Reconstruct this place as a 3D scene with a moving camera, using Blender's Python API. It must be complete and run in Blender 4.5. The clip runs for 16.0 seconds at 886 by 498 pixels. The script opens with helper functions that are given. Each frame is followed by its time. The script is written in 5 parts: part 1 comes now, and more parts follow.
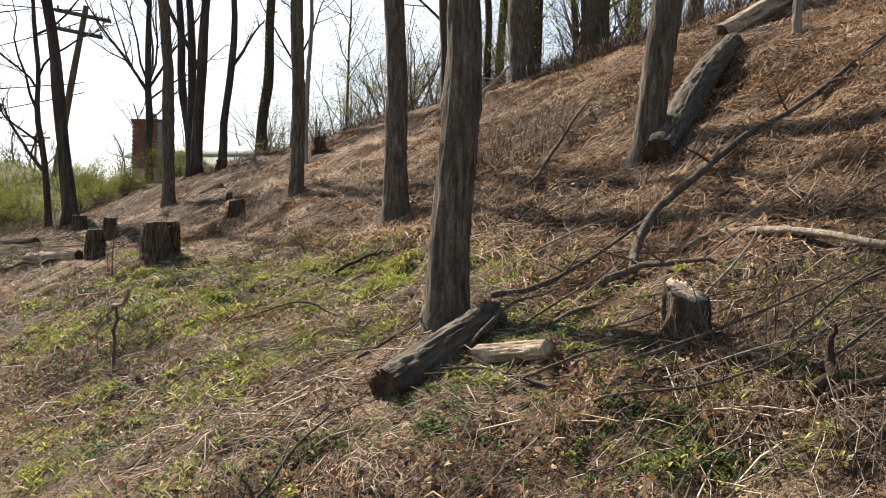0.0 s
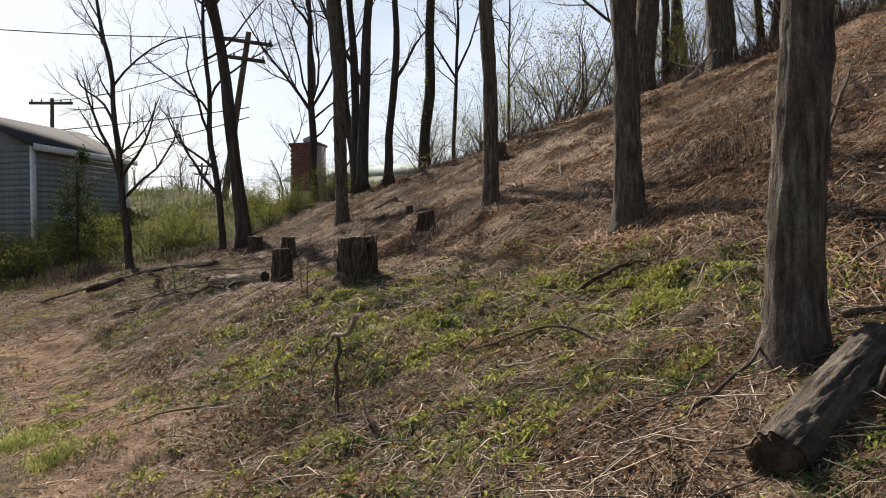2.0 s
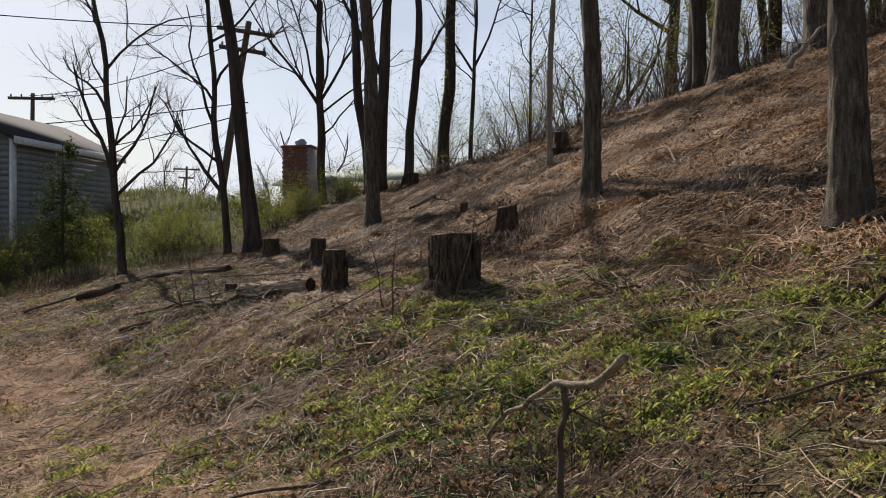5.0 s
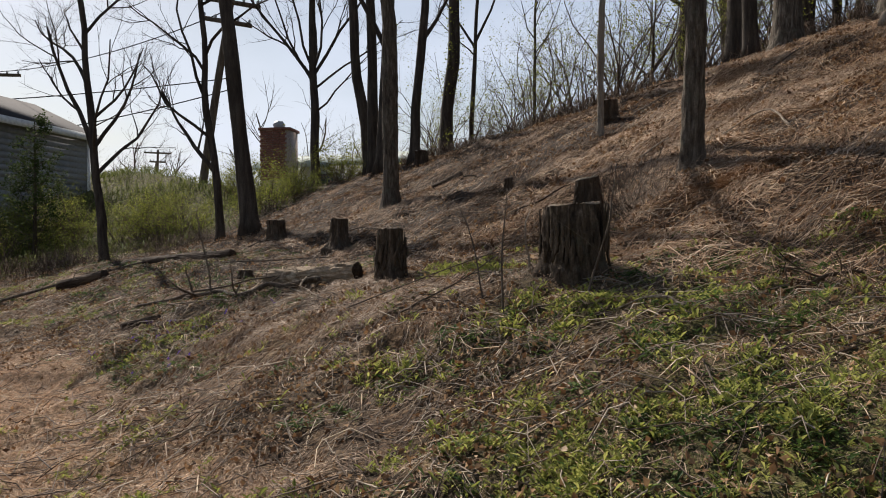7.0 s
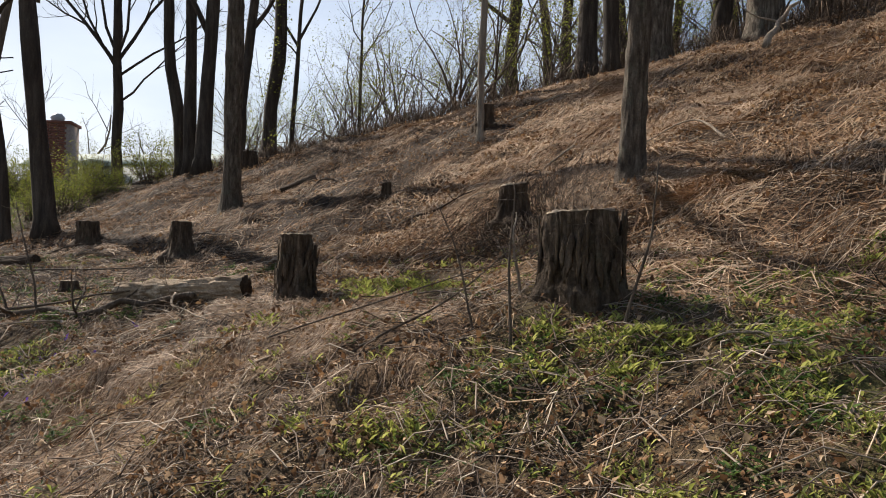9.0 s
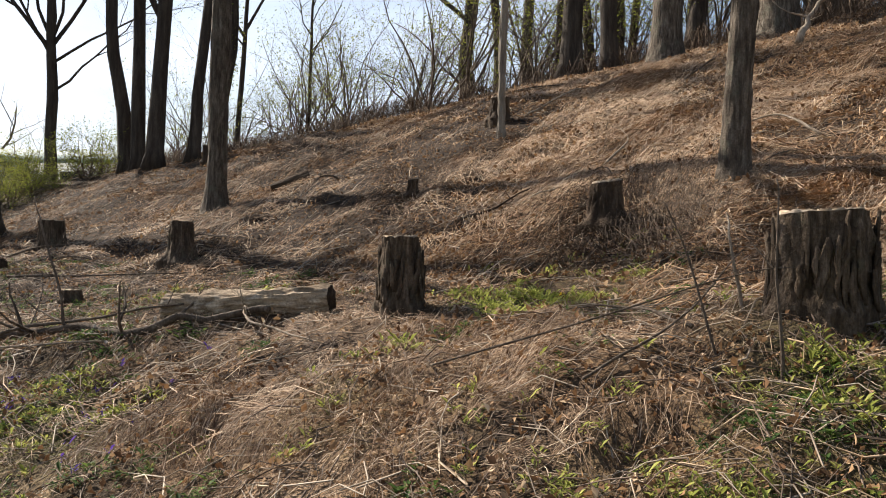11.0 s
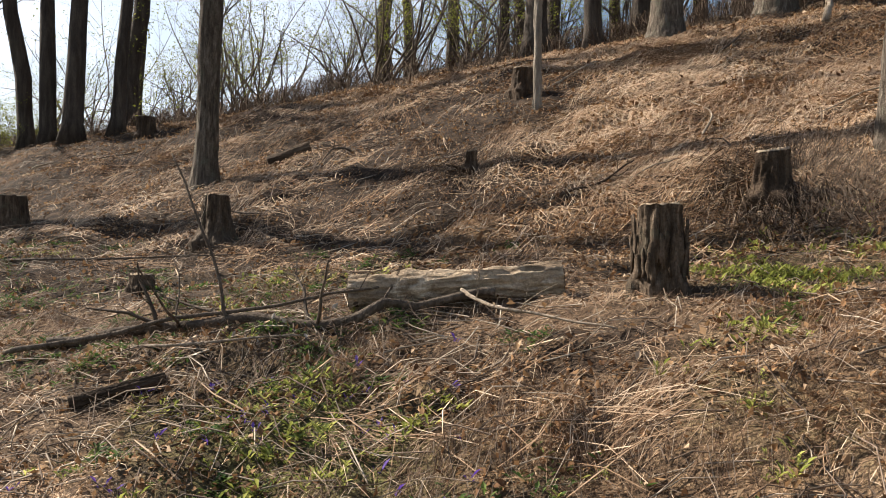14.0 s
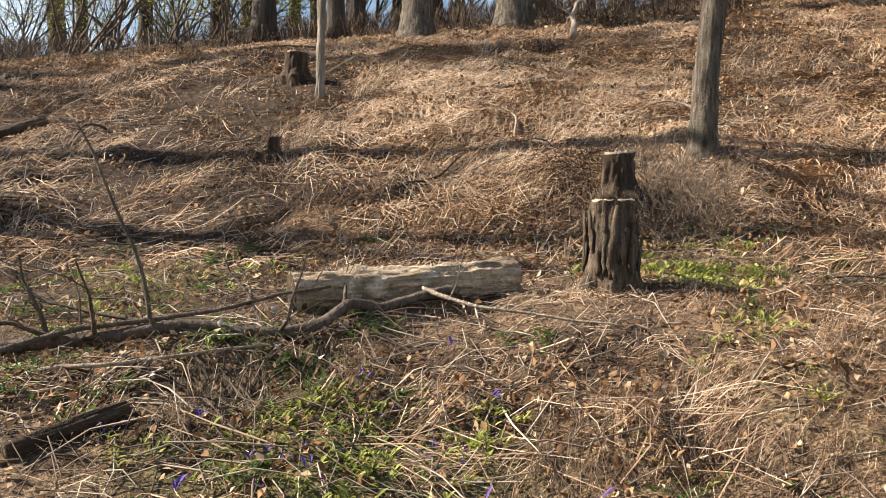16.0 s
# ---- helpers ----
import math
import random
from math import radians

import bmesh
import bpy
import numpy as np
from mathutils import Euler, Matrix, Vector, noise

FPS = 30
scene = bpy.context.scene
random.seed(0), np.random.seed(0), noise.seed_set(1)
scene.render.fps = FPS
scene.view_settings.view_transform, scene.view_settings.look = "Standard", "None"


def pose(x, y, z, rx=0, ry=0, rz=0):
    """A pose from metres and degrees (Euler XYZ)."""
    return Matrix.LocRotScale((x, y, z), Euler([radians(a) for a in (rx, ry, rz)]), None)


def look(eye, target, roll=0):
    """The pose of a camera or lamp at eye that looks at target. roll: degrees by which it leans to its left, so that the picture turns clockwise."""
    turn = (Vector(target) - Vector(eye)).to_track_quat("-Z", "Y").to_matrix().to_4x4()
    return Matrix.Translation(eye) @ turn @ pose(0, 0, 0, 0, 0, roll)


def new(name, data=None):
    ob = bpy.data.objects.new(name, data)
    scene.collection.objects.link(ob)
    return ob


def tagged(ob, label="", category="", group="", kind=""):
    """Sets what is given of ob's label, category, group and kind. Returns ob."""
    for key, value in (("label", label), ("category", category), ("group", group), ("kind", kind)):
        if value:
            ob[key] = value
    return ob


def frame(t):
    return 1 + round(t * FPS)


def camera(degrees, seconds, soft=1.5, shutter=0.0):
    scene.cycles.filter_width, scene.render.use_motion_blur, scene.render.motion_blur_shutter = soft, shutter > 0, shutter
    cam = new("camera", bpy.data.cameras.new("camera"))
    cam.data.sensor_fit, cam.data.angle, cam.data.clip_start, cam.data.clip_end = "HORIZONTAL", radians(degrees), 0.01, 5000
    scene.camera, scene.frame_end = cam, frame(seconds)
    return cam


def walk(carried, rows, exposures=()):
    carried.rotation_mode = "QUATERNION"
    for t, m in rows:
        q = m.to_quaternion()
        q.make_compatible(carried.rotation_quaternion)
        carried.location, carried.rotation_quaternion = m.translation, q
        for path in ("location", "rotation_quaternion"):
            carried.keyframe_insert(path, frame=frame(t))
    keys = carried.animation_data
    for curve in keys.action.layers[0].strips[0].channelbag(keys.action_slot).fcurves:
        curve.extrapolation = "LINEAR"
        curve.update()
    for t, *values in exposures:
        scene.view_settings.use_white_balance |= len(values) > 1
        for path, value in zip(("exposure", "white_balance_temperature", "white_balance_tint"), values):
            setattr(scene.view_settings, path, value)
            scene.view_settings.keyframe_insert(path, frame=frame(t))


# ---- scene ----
cam = camera(54.5, 16.0, soft=1.0)
METRES, EYE, TILT, LEAN, TURN = 14.0, 1.5, -1.0, -1.0, 0.0
ROWS = [
    (0.0, 0.0, 0.0, 0.0, 0.0, 0.0, -0.0),
    (0.5, -0.0143, 0.026, -0.0006, 7.0, -1.25, -0.14),
    (1.0, -0.0322, 0.0496, -0.0021, 9.51, -1.3, 0.28),
    (1.5, -0.0509, 0.0731, -0.0018, 8.87, -0.28, 1.24),
    (2.0, -0.0696, 0.0996, -0.0009, 9.63, 1.11, 1.77),
    (2.5, -0.0906, 0.1198, -0.0023, 8.96, 1.96, 1.34),
    (3.0, -0.1131, 0.1462, -0.0018, 8.01, 2.21, 1.55),
    (3.5, -0.132, 0.1708, -0.0013, 8.39, 2.01, 1.49),
    (6.0, -0.2299, 0.3068, -0.0026, 8.08, 1.24, 1.03),
    (6.5, -0.2535, 0.3333, -0.0034, 8.08, 0.7, 0.61),
    (7.0, -0.2761, 0.3606, -0.0018, 6.16, 0.84, 1.25),
    (7.5, -0.296, 0.3898, -0.0009, 4.52, 0.65, 2.15),
    (8.0, -0.3189, 0.4146, -0.0007, 0.39, 1.43, 1.39),
    (10.5, -0.4186, 0.5262, 0.0027, -14.15, 1.49, -0.14),
    (11.0, -0.4448, 0.545, 0.0041, -14.18, 1.68, 0.04),
    (11.5, -0.467, 0.5675, 0.0046, -15.24, 0.93, 0.53),
    (12.0, -0.4923, 0.5802, 0.0039, -20.46, 1.12, 0.68),
    (12.5, -0.5131, 0.5985, 0.0027, -23.7, 1.5, 1.14),
    (13.0, -0.5319, 0.6195, 0.0053, -23.63, 2.03, 1.12),
    (13.5, -0.5566, 0.6364, 0.0031, -24.6, 1.71, 0.65),
    (14.0, -0.578, 0.6563, 0.0001, -24.53, 0.81, 0.47),
    (14.5, -0.598, 0.6779, 0.0006, -23.95, 0.69, 0.71),
    (15.0, -0.6205, 0.7009, -0.0015, -28.63, 1.29, 1.27),
    (15.5, -0.635, 0.7261, -0.0011, -34.9, 1.08, 1.7),
    (16.0, -0.6509, 0.7478, 0.0004, -48.05, 0.44, 0.18),
]
walk(cam, [(t, pose(0, 0, EYE, TILT, LEAN, TURN) @ pose(METRES * x, METRES * y, METRES * z, 90 + pitch, roll, yaw)) for t, x, y, z, yaw, pitch, roll in ROWS],
     exposures=[(0, 1.5, 6400, 11), (0.5, 1.15, 6400, 11), (1.5, 0.95, 6350, 12), (3.5, 0.6, 6300, 13), (7.0, 0.6, 6300, 13), (10.5, 1.2, 6350, 11), (14.5, 1.4, 6450, 11), (16.0, 1.7, 6400, 10)])

# ---- world, sun ----
SUN_AZIMUTH, SUN_HEIGHT = radians(-37), radians(38)
world = bpy.data.worlds.new("sky")
scene.world = world
world.use_nodes = True
wn, wl = world.node_tree.nodes, world.node_tree.links
sky = wn.new("ShaderNodeTexSky")
sky.sky_type, sky.sun_disc = "NISHITA", False
sky.sun_elevation, sky.sun_rotation = SUN_HEIGHT, SUN_AZIMUTH
sky.dust_density, sky.air_density = 1.2, 1.2
# thin high cloud over the blue
wcoord, wmap, wnoise, wramp = (wn.new("ShaderNode" + k) for k in ("TexCoord", "Mapping", "TexNoise", "ValToRGB"))
wmap.inputs["Scale"].default_value = (1.0, 1.0, 3.0)
wnoise.inputs["Scale"].default_value, wnoise.inputs["Detail"].default_value = 2.2, 6.0
wramp.color_ramp.elements[0].position, wramp.color_ramp.elements[1].position = 0.36, 0.68
wmix = wn.new("ShaderNodeMix")
wmix.data_type = "RGBA"
wmix.inputs["B"].default_value = (10.6, 11.4, 12.8, 1)
wl.new(wcoord.outputs["Generated"], wmap.inputs["Vector"])
wl.new(wmap.outputs["Vector"], wnoise.inputs["Vector"])
wl.new(wnoise.outputs["Fac"], wramp.inputs["Fac"])
wsplit, wband, wcover = wn.new("ShaderNodeSeparateXYZ"), wn.new("ShaderNodeMapRange"), wn.new("ShaderNodeMath")
wl.new(wcoord.outputs["Generated"], wsplit.inputs[0])
wl.new(wsplit.outputs["Z"], wband.inputs["Value"])
wband.inputs["From Min"].default_value, wband.inputs["From Max"].default_value = 0.6, 0.1
wcover.operation = "MULTIPLY"
wl.new(wramp.outputs["Color"], wcover.inputs[0])
wl.new(wband.outputs["Result"], wcover.inputs[1])
wl.new(wcover.outputs["Value"], wmix.inputs["Factor"])
wl.new(sky.outputs["Color"], wmix.inputs["A"])
wl.new(wmix.outputs["Result"], wn["Background"].inputs["Color"])
wn["Background"].inputs["Strength"].default_value = 0.05
sun = new("sun", bpy.data.lights.new("sun", "SUN"))
sun.data.energy, sun.data.angle, sun.data.color = 5.0, radians(0.6), (1.0, 0.91, 0.78)
sun_way = Vector((math.sin(SUN_AZIMUTH) * math.cos(SUN_HEIGHT), math.cos(SUN_AZIMUTH) * math.cos(SUN_HEIGHT), math.sin(SUN_HEIGHT)))
sun.matrix_world = look(sun_way * 60, (0, 0, 0))


# ---- materials ----
def ramp_colors(node, stops):
    ramp_ = node.color_ramp
    while len(ramp_.elements) < len(stops):
        ramp_.elements.new(0.5)
    for e, (p, c) in zip(ramp_.elements, stops):
        e.position, e.color = p, (*c, 1)


class Mat:
    """A small builder for node materials."""

    def __init__(self, name, rough=0.85, spec=0.3):
        self.m = bpy.data.materials.new(name)
        self.m.use_nodes = True
        self.n, self.l = self.m.node_tree.nodes, self.m.node_tree.links
        self.b = self.n["Principled BSDF"]
        self.b.inputs["Roughness"].default_value = rough
        self.b.inputs["Specular IOR Level"].default_value = spec
        self.coord = self.n.new("ShaderNodeTexCoord")

    def add(self, kind, **inputs):
        node = self.n.new("ShaderNode" + kind)
        for k, v in inputs.items():
            k = k.replace("_", " ")
            if hasattr(v, "links"):
                self.l.new(v, node.inputs[k])
            else:
                node.inputs[k].default_value = v
        return node

    def mapped(self, scale, out="Object"):
        return self.add("Mapping", Vector=self.coord.outputs[out], Scale=scale).outputs["Vector"]

    def noise(self, scale, detail=5.0, vector=None, rough=0.6):
        return self.add("TexNoise", Vector=vector or self.coord.outputs["Object"], Scale=scale, Detail=detail, Roughness=rough).outputs["Fac"]

    def ramp(self, fac, stops):
        node = self.add("ValToRGB", Fac=fac)
        ramp_colors(node, stops)
        return node.outputs["Color"]

    def mix(self, fac, a, b, blend="MIX"):
        node = self.n.new("ShaderNodeMix")
        node.data_type, node.blend_type = "RGBA", blend
        for key, v in (("Factor", fac), ("A", a), ("B", b)):
            sock = next(s for s in node.inputs if s.name == key and (s.type == "RGBA" or key == "Factor"))
            if hasattr(v, "links"):
                self.l.new(v, sock)
            else:
                sock.default_value = v if key == "Factor" else (*v, 1)
        return next(s for s in node.outputs if s.type == "RGBA")

    def color(self, c):
        if hasattr(c, "links"):
            self.l.new(c, self.b.inputs["Base Color"])
        else:
            self.b.inputs["Base Color"].default_value = (*c, 1)
        return self

    def bump(self, fac, strength=0.5, distance=0.01):
        node = self.add("Bump", Height=fac, Strength=strength, Distance=distance)
        self.l.new(node.outputs["Normal"], self.b.inputs["Normal"])
        return self


def bark_material(name, dark, mid, light, grain=14.0, lichen=None):
    m = Mat(name, 0.92, 0.15)
    v = m.mapped((grain, grain, grain * 0.16))
    ridges = m.noise(1.0, 6.0, v, 0.65)
    fine = m.noise(60.0, 4.0)
    big = m.noise(1.7, 3.0)
    c = m.ramp(ridges, [(0.32, dark), (0.5, mid), (0.68, light)])
    c = m.mix(m.ramp(big, [(0.4, (0, 0, 0)), (0.7, (0.55, 0.55, 0.55))]), c, tuple(0.6 * a + 0.4 * b for a, b in zip(mid, dark)))
    if lichen:
        spots = m.ramp(m.noise(7.0, 5.0), [(0.55, (0, 0, 0)), (0.66, (0.6, 0.6, 0.6))])
        c = m.mix(spots, c, lichen)
    c = m.mix(m.ramp(fine, [(0.3, (0.5, 0.5, 0.5)), (0.7, (0, 0, 0))]), c, dark)
    m.color(c)
    h = m.add("Math", Value=ridges)
    h.operation = "MULTIPLY_ADD"
    m.l.new(fine, h.inputs[1])
    m.l.new(ridges, h.inputs[2])
    m.bump(h.outputs[0], 0.9, 0.03)
    return m.m


def island_material(name, stops, rough=0.8, spec=0.25, transmit=0.0):
    """For scattered pieces in one mesh: each piece takes its colour from the ramp."""
    m = Mat(name, rough, spec)
    geo = m.n.new("ShaderNodeNewGeometry")
    c = m.ramp(geo.outputs["Random Per Island"], stops)
    c = m.mix(m.ramp(m.noise(23.0, 3.0), [(0.3, (0.35, 0.35, 0.35)), (0.7, (0, 0, 0))]), c, tuple(0.5 * a for a in stops[0][1]))
    c = m.mix(m.ramp(m.noise(2.1, 4.0), [(0.4, (0.4, 0.4, 0.4)), (0.55, (0, 0, 0))]), c, stops[0][1])
    m.color(c)
    if transmit:
        t = m.n.new("ShaderNodeBsdfTranslucent")
        m.l.new(c, t.inputs["Color"])
        s = m.n.new("ShaderNodeMixShader")
        s.inputs[0].default_value = transmit
        m.l.new(m.b.outputs[0], s.inputs[1])
        m.l.new(t.outputs[0], s.inputs[2])
        m.l.new(s.outputs[0], m.n["Material Output"].inputs["Surface"])
    return m.m


BARK = bark_material("grey_furrowed_bark", (0.028, 0.021, 0.016), (0.12, 0.096, 0.072), (0.27, 0.23, 0.18), 27.0, (0.14, 0.14, 0.1))
BARK_FAR = bark_material("dark_bark", (0.025, 0.02, 0.016), (0.075, 0.06, 0.047), (0.14, 0.115, 0.09), 9.0)
BARK_PALE = bark_material("pale_smooth_bark", (0.12, 0.10, 0.08), (0.25, 0.215, 0.17), (0.36, 0.31, 0.25), 9.0)
BARK_STUMP = bark_material("weathered_stump_bark", (0.022, 0.015, 0.01), (0.1, 0.072, 0.048), (0.26, 0.195, 0.14), 26.0, (0.12, 0.11, 0.075))
BARK_LOG = bark_material("flaking_log_bark", (0.07, 0.047, 0.03), (0.36, 0.275, 0.185), (0.68, 0.55, 0.4), 16.0, (0.8, 0.68, 0.52))
TWIG = bark_material("dead_twig", (0.05, 0.037, 0.027), (0.13, 0.1, 0.075), (0.24, 0.195, 0.15), 22.0)
TWIG_PALE = bark_material("bleached_branch", (0.16, 0.12, 0.09), (0.33, 0.27, 0.2), (0.5, 0.43, 0.34), 20.0)


def wood_material():
    m = Mat("sawn_wood", 0.8, 0.2)
    rings = m.add("TexWave", Vector=m.coord.outputs["Object"], Scale=9.0, Distortion=5.0, Detail=3.0, Detail_Scale=1.5)
    rings.wave_type, rings.rings_direction = "RINGS", "Z"
    c = m.ramp(rings.outputs["Fac"], [(0.2, (0.3, 0.22, 0.14)), (0.8, (0.44, 0.35, 0.24))])
    c = m.mix(m.ramp(m.noise(9.0, 5.0), [(0.4, (0, 0, 0)), (0.65, (0.7, 0.7, 0.7))]), c, (0.24, 0.2, 0.16))
    m.color(c).bump(m.noise(60.0, 4.0), 0.5, 0.01)
    return m.m


WOOD = wood_material()
DARK_WOOD = bark_material("rotten_wood", (0.02, 0.014, 0.009), (0.07, 0.047, 0.03), (0.17, 0.12, 0.08), 12.0)


def ground_material():
    m = Mat("forest_floor", 0.95, 0.12)
    cover = m.n.new("ShaderNodeVertexColor")
    cover.layer_name = "cover"
    parts_ = m.add("SeparateColor", Color=cover.outputs["Color"])
    n1, n2, n3, n4 = m.noise(1.3, 6.0), m.noise(9.0, 6.0), m.noise(55.0, 5.0), m.noise(3.1, 5.0)
    litter = m.ramp(n2, [(0.38, (0.028, 0.018, 0.011)), (0.5, (0.11, 0.07, 0.041)), (0.64, (0.31, 0.2, 0.115))])
    litter = m.mix(m.ramp(n1, [(0.4, (0, 0, 0)), (0.68, (0.55, 0.55, 0.55))]), litter, (0.1, 0.07, 0.048))
    straw = m.ramp(n2, [(0.3, (0.46, 0.29, 0.17)), (0.7, (0.78, 0.54, 0.35))])
    green = m.ramp(n2, [(0.36, (0.05, 0.05, 0.02)), (0.5, (0.13, 0.12, 0.045)), (0.66, (0.2, 0.2, 0.06))])
    soil = m.ramp(n2, [(0.3, (0.2, 0.115, 0.055)), (0.7, (0.36, 0.22, 0.115))])
    litter = m.mix(m.ramp(n4, [(0.48, (0, 0, 0)), (0.62, (0.7, 0.7, 0.7))]), litter, (0.05, 0.032, 0.021))
    litter = m.mix(m.ramp(n4, [(0.3, (0.5, 0.5, 0.5)), (0.42, (0, 0, 0))]), litter, (0.3, 0.185, 0.1))
    # darker brown version of the litter, by the cover's alpha
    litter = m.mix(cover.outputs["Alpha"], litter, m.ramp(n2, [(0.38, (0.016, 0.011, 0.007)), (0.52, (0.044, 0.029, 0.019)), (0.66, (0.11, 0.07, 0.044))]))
    c = m.mix(parts_.outputs["Green"], litter, straw)
    c = m.mix(parts_.outputs["Blue"], c, soil)
    c = m.mix(parts_.outputs["Red"], c, green)
    c = m.mix(m.ramp(n3, [(0.35, (0.75, 0.75, 0.75)), (0.6, (0, 0, 0))]), c, (0.04, 0.028, 0.02))
    m.color(c)
    h = m.add("Math")
    h.operation = "ADD"
    m.l.new(n2, h.inputs[0])
    m.l.new(n3, h.inputs[1])
    m.bump(h.outputs[0], 0.9, 0.05)
    return m.m


GROUND = ground_material()
STRAW = island_material("dead_grass", [(0.0, (0.07, 0.042, 0.026)), (0.45, (0.24, 0.148, 0.088)), (0.8, (0.5, 0.34, 0.215)), (1.0, (0.86, 0.69, 0.5))], 0.7, 0.12, 0.15)
BRIGHT_STRAW = island_material("bleached_straw", [(0.0, (0.48, 0.33, 0.2)), (0.6, (0.66, 0.5, 0.33)), (1.0, (0.85, 0.72, 0.54))], 0.6, 0.2, 0.15)
PATH_STRAW = island_material("path_straw", [(0.0, (0.4, 0.25, 0.145)), (0.5, (0.62, 0.42, 0.26)), (1.0, (0.88, 0.68, 0.48))], 0.75, 0.1, 0.1)
CANES = island_material("dead_bramble_canes", [(0.0, (0.13, 0.068, 0.036)), (0.5, (0.32, 0.19, 0.1)), (1.0, (0.58, 0.41, 0.26))], 0.8, 0.1)
CANES_DARK = island_material("dark_dead_vines", [(0.0, (0.045, 0.03, 0.02)), (0.6, (0.12, 0.085, 0.06)), (1.0, (0.2, 0.155, 0.115))], 0.9, 0.1)
PALE_CHIPS = island_material("pale_chips", [(0.0, (0.3, 0.24, 0.18)), (1.0, (0.55, 0.5, 0.43))], 0.7, 0.3)
PINK_CANES = island_material("bleached_bramble_canes", [(0.0, (0.24, 0.145, 0.085)), (0.5, (0.46, 0.32, 0.205)), (1.0, (0.76, 0.6, 0.43))], 0.8, 0.1)
DEAD_LEAVES = island_material("dead_leaves", [(0.0, (0.09, 0.046, 0.024)), (0.45, (0.28, 0.155, 0.075)), (0.8, (0.46, 0.29, 0.15)), (1.0, (0.7, 0.53, 0.36))], 0.8, 0.1, 0.2)
LITTER_TWIGS = island_material("litter_twigs", [(0.0, (0.06, 0.042, 0.03)), (0.5, (0.2, 0.145, 0.105)), (1.0, (0.56, 0.47, 0.36))], 0.85, 0.2)
WEEDS = island_material("green_weeds", [(0.0, (0.17, 0.2, 0.045)), (0.5, (0.36, 0.38, 0.09)), (1.0, (0.64, 0.62, 0.2))], 0.75, 0.1, 0.35)
IVY = island_material("dark_ground_leaves", [(0.0, (0.035, 0.07, 0.018)), (0.6, (0.09, 0.15, 0.034)), (1.0, (0.19, 0.25, 0.06))], 0.65, 0.15, 0.35)
SPRING_LEAVES = island_material("spring_leaves", [(0.0, (0.13, 0.15, 0.028)), (0.5, (0.22, 0.24, 0.045)), (1.0, (0.36, 0.35, 0.08))], 0.8, 0.12, 0.5)
EVERGREEN = island_material("evergreen_foliage", [(0.0, (0.03, 0.05, 0.016)), (1.0, (0.08, 0.105, 0.032))], 0.9, 0.08, 0.3)
MEADOW = island_material("meadow_grass", [(0.0, (0.06, 0.075, 0.02)), (0.5, (0.13, 0.16, 0.035)), (1.0, (0.28, 0.29, 0.08))], 0.8, 0.1, 0.3)
PETALS = island_material("violet_petals", [(0.0, (0.1, 0.05, 0.3)), (1.0, (0.2, 0.11, 0.45))], 0.6, 0.3, 0.3)
YELLOW = island_material("yellow_petals", [(0.0, (0.7, 0.5, 0.03)), (1.0, (0.85, 0.65, 0.06))], 0.6, 0.3, 0.2)


def painted(name, c, scale=6.0, rough=0.7, amount=0.25):
    m = Mat(name, rough, 0.3)
    n = m.noise(scale, 6.0)
    m.color(m.ramp(n, [(0.3, tuple(a * (1 - amount) for a in c)), (0.7, tuple(min(1, a * (1 + amount * 0.6)) for a in c))]))
    return m.bump(m.noise(scale * 8, 3.0), 0.2, 0.01).m


SIDING = painted("grey_siding", (0.24, 0.245, 0.245))
TRIM = painted("white_trim", (0.72, 0.72, 0.7))
SHINGLES = painted("grey_roof_shingles", (0.06, 0.056, 0.054), 14.0, 1.0)
BRICK = painted("red_brick", (0.17, 0.075, 0.055), 5.0, 0.9)
MORTAR = painted("brick_mortar", (0.3, 0.24, 0.21), 9.0, 0.95)
PALE_WALL = painted("pale_wall", (0.5, 0.52, 0.5))
GREEN_ROOF = painted("pale_green_metal_roof", (0.3, 0.37, 0.34))
POLE_WOOD = bark_material("weathered_pole", (0.06, 0.045, 0.033), (0.15, 0.115, 0.085), (0.24, 0.19, 0.145), 10.0)
METAL = painted("galvanised_metal", (0.32, 0.33, 0.34), 20.0, 0.5)
CABLE = painted("black_cable", (0.02, 0.02, 0.02))
GLASS = painted("dark_window_glass", (0.03, 0.035, 0.04), 3.0, 0.12)


# ---- mesh tools ----
def mesh_of(name, verts, faces, material, smooth=False):
    """A mesh from an array of points and a list of arrays of faces (all triangles or all quads each)."""
    verts = np.asarray(verts, np.float32)
    faces = [np.asarray(f, np.int32) for f in (faces if isinstance(faces, list) else [faces]) if len(f)]
    me = bpy.data.meshes.new(name)
    me.vertices.add(len(verts))
    me.vertices.foreach_set("co", verts.ravel())
    me.loops.add(sum(f.size for f in faces))
    me.loops.foreach_set("vertex_index", np.concatenate([f.ravel() for f in faces]))
    me.polygons.add(sum(len(f) for f in faces))
    sizes = np.concatenate([np.full(len(f), f.shape[1]) for f in faces])
    me.polygons.foreach_set("loop_start", np.concatenate([[0], np.cumsum(sizes)[:-1]]).astype(np.int32))
    if smooth:
        me.polygons.foreach_set("use_smooth", np.ones(len(sizes), bool))
    me.update(calc_edges=True)
    me.validate()
    me.materials.append(material)
    return me


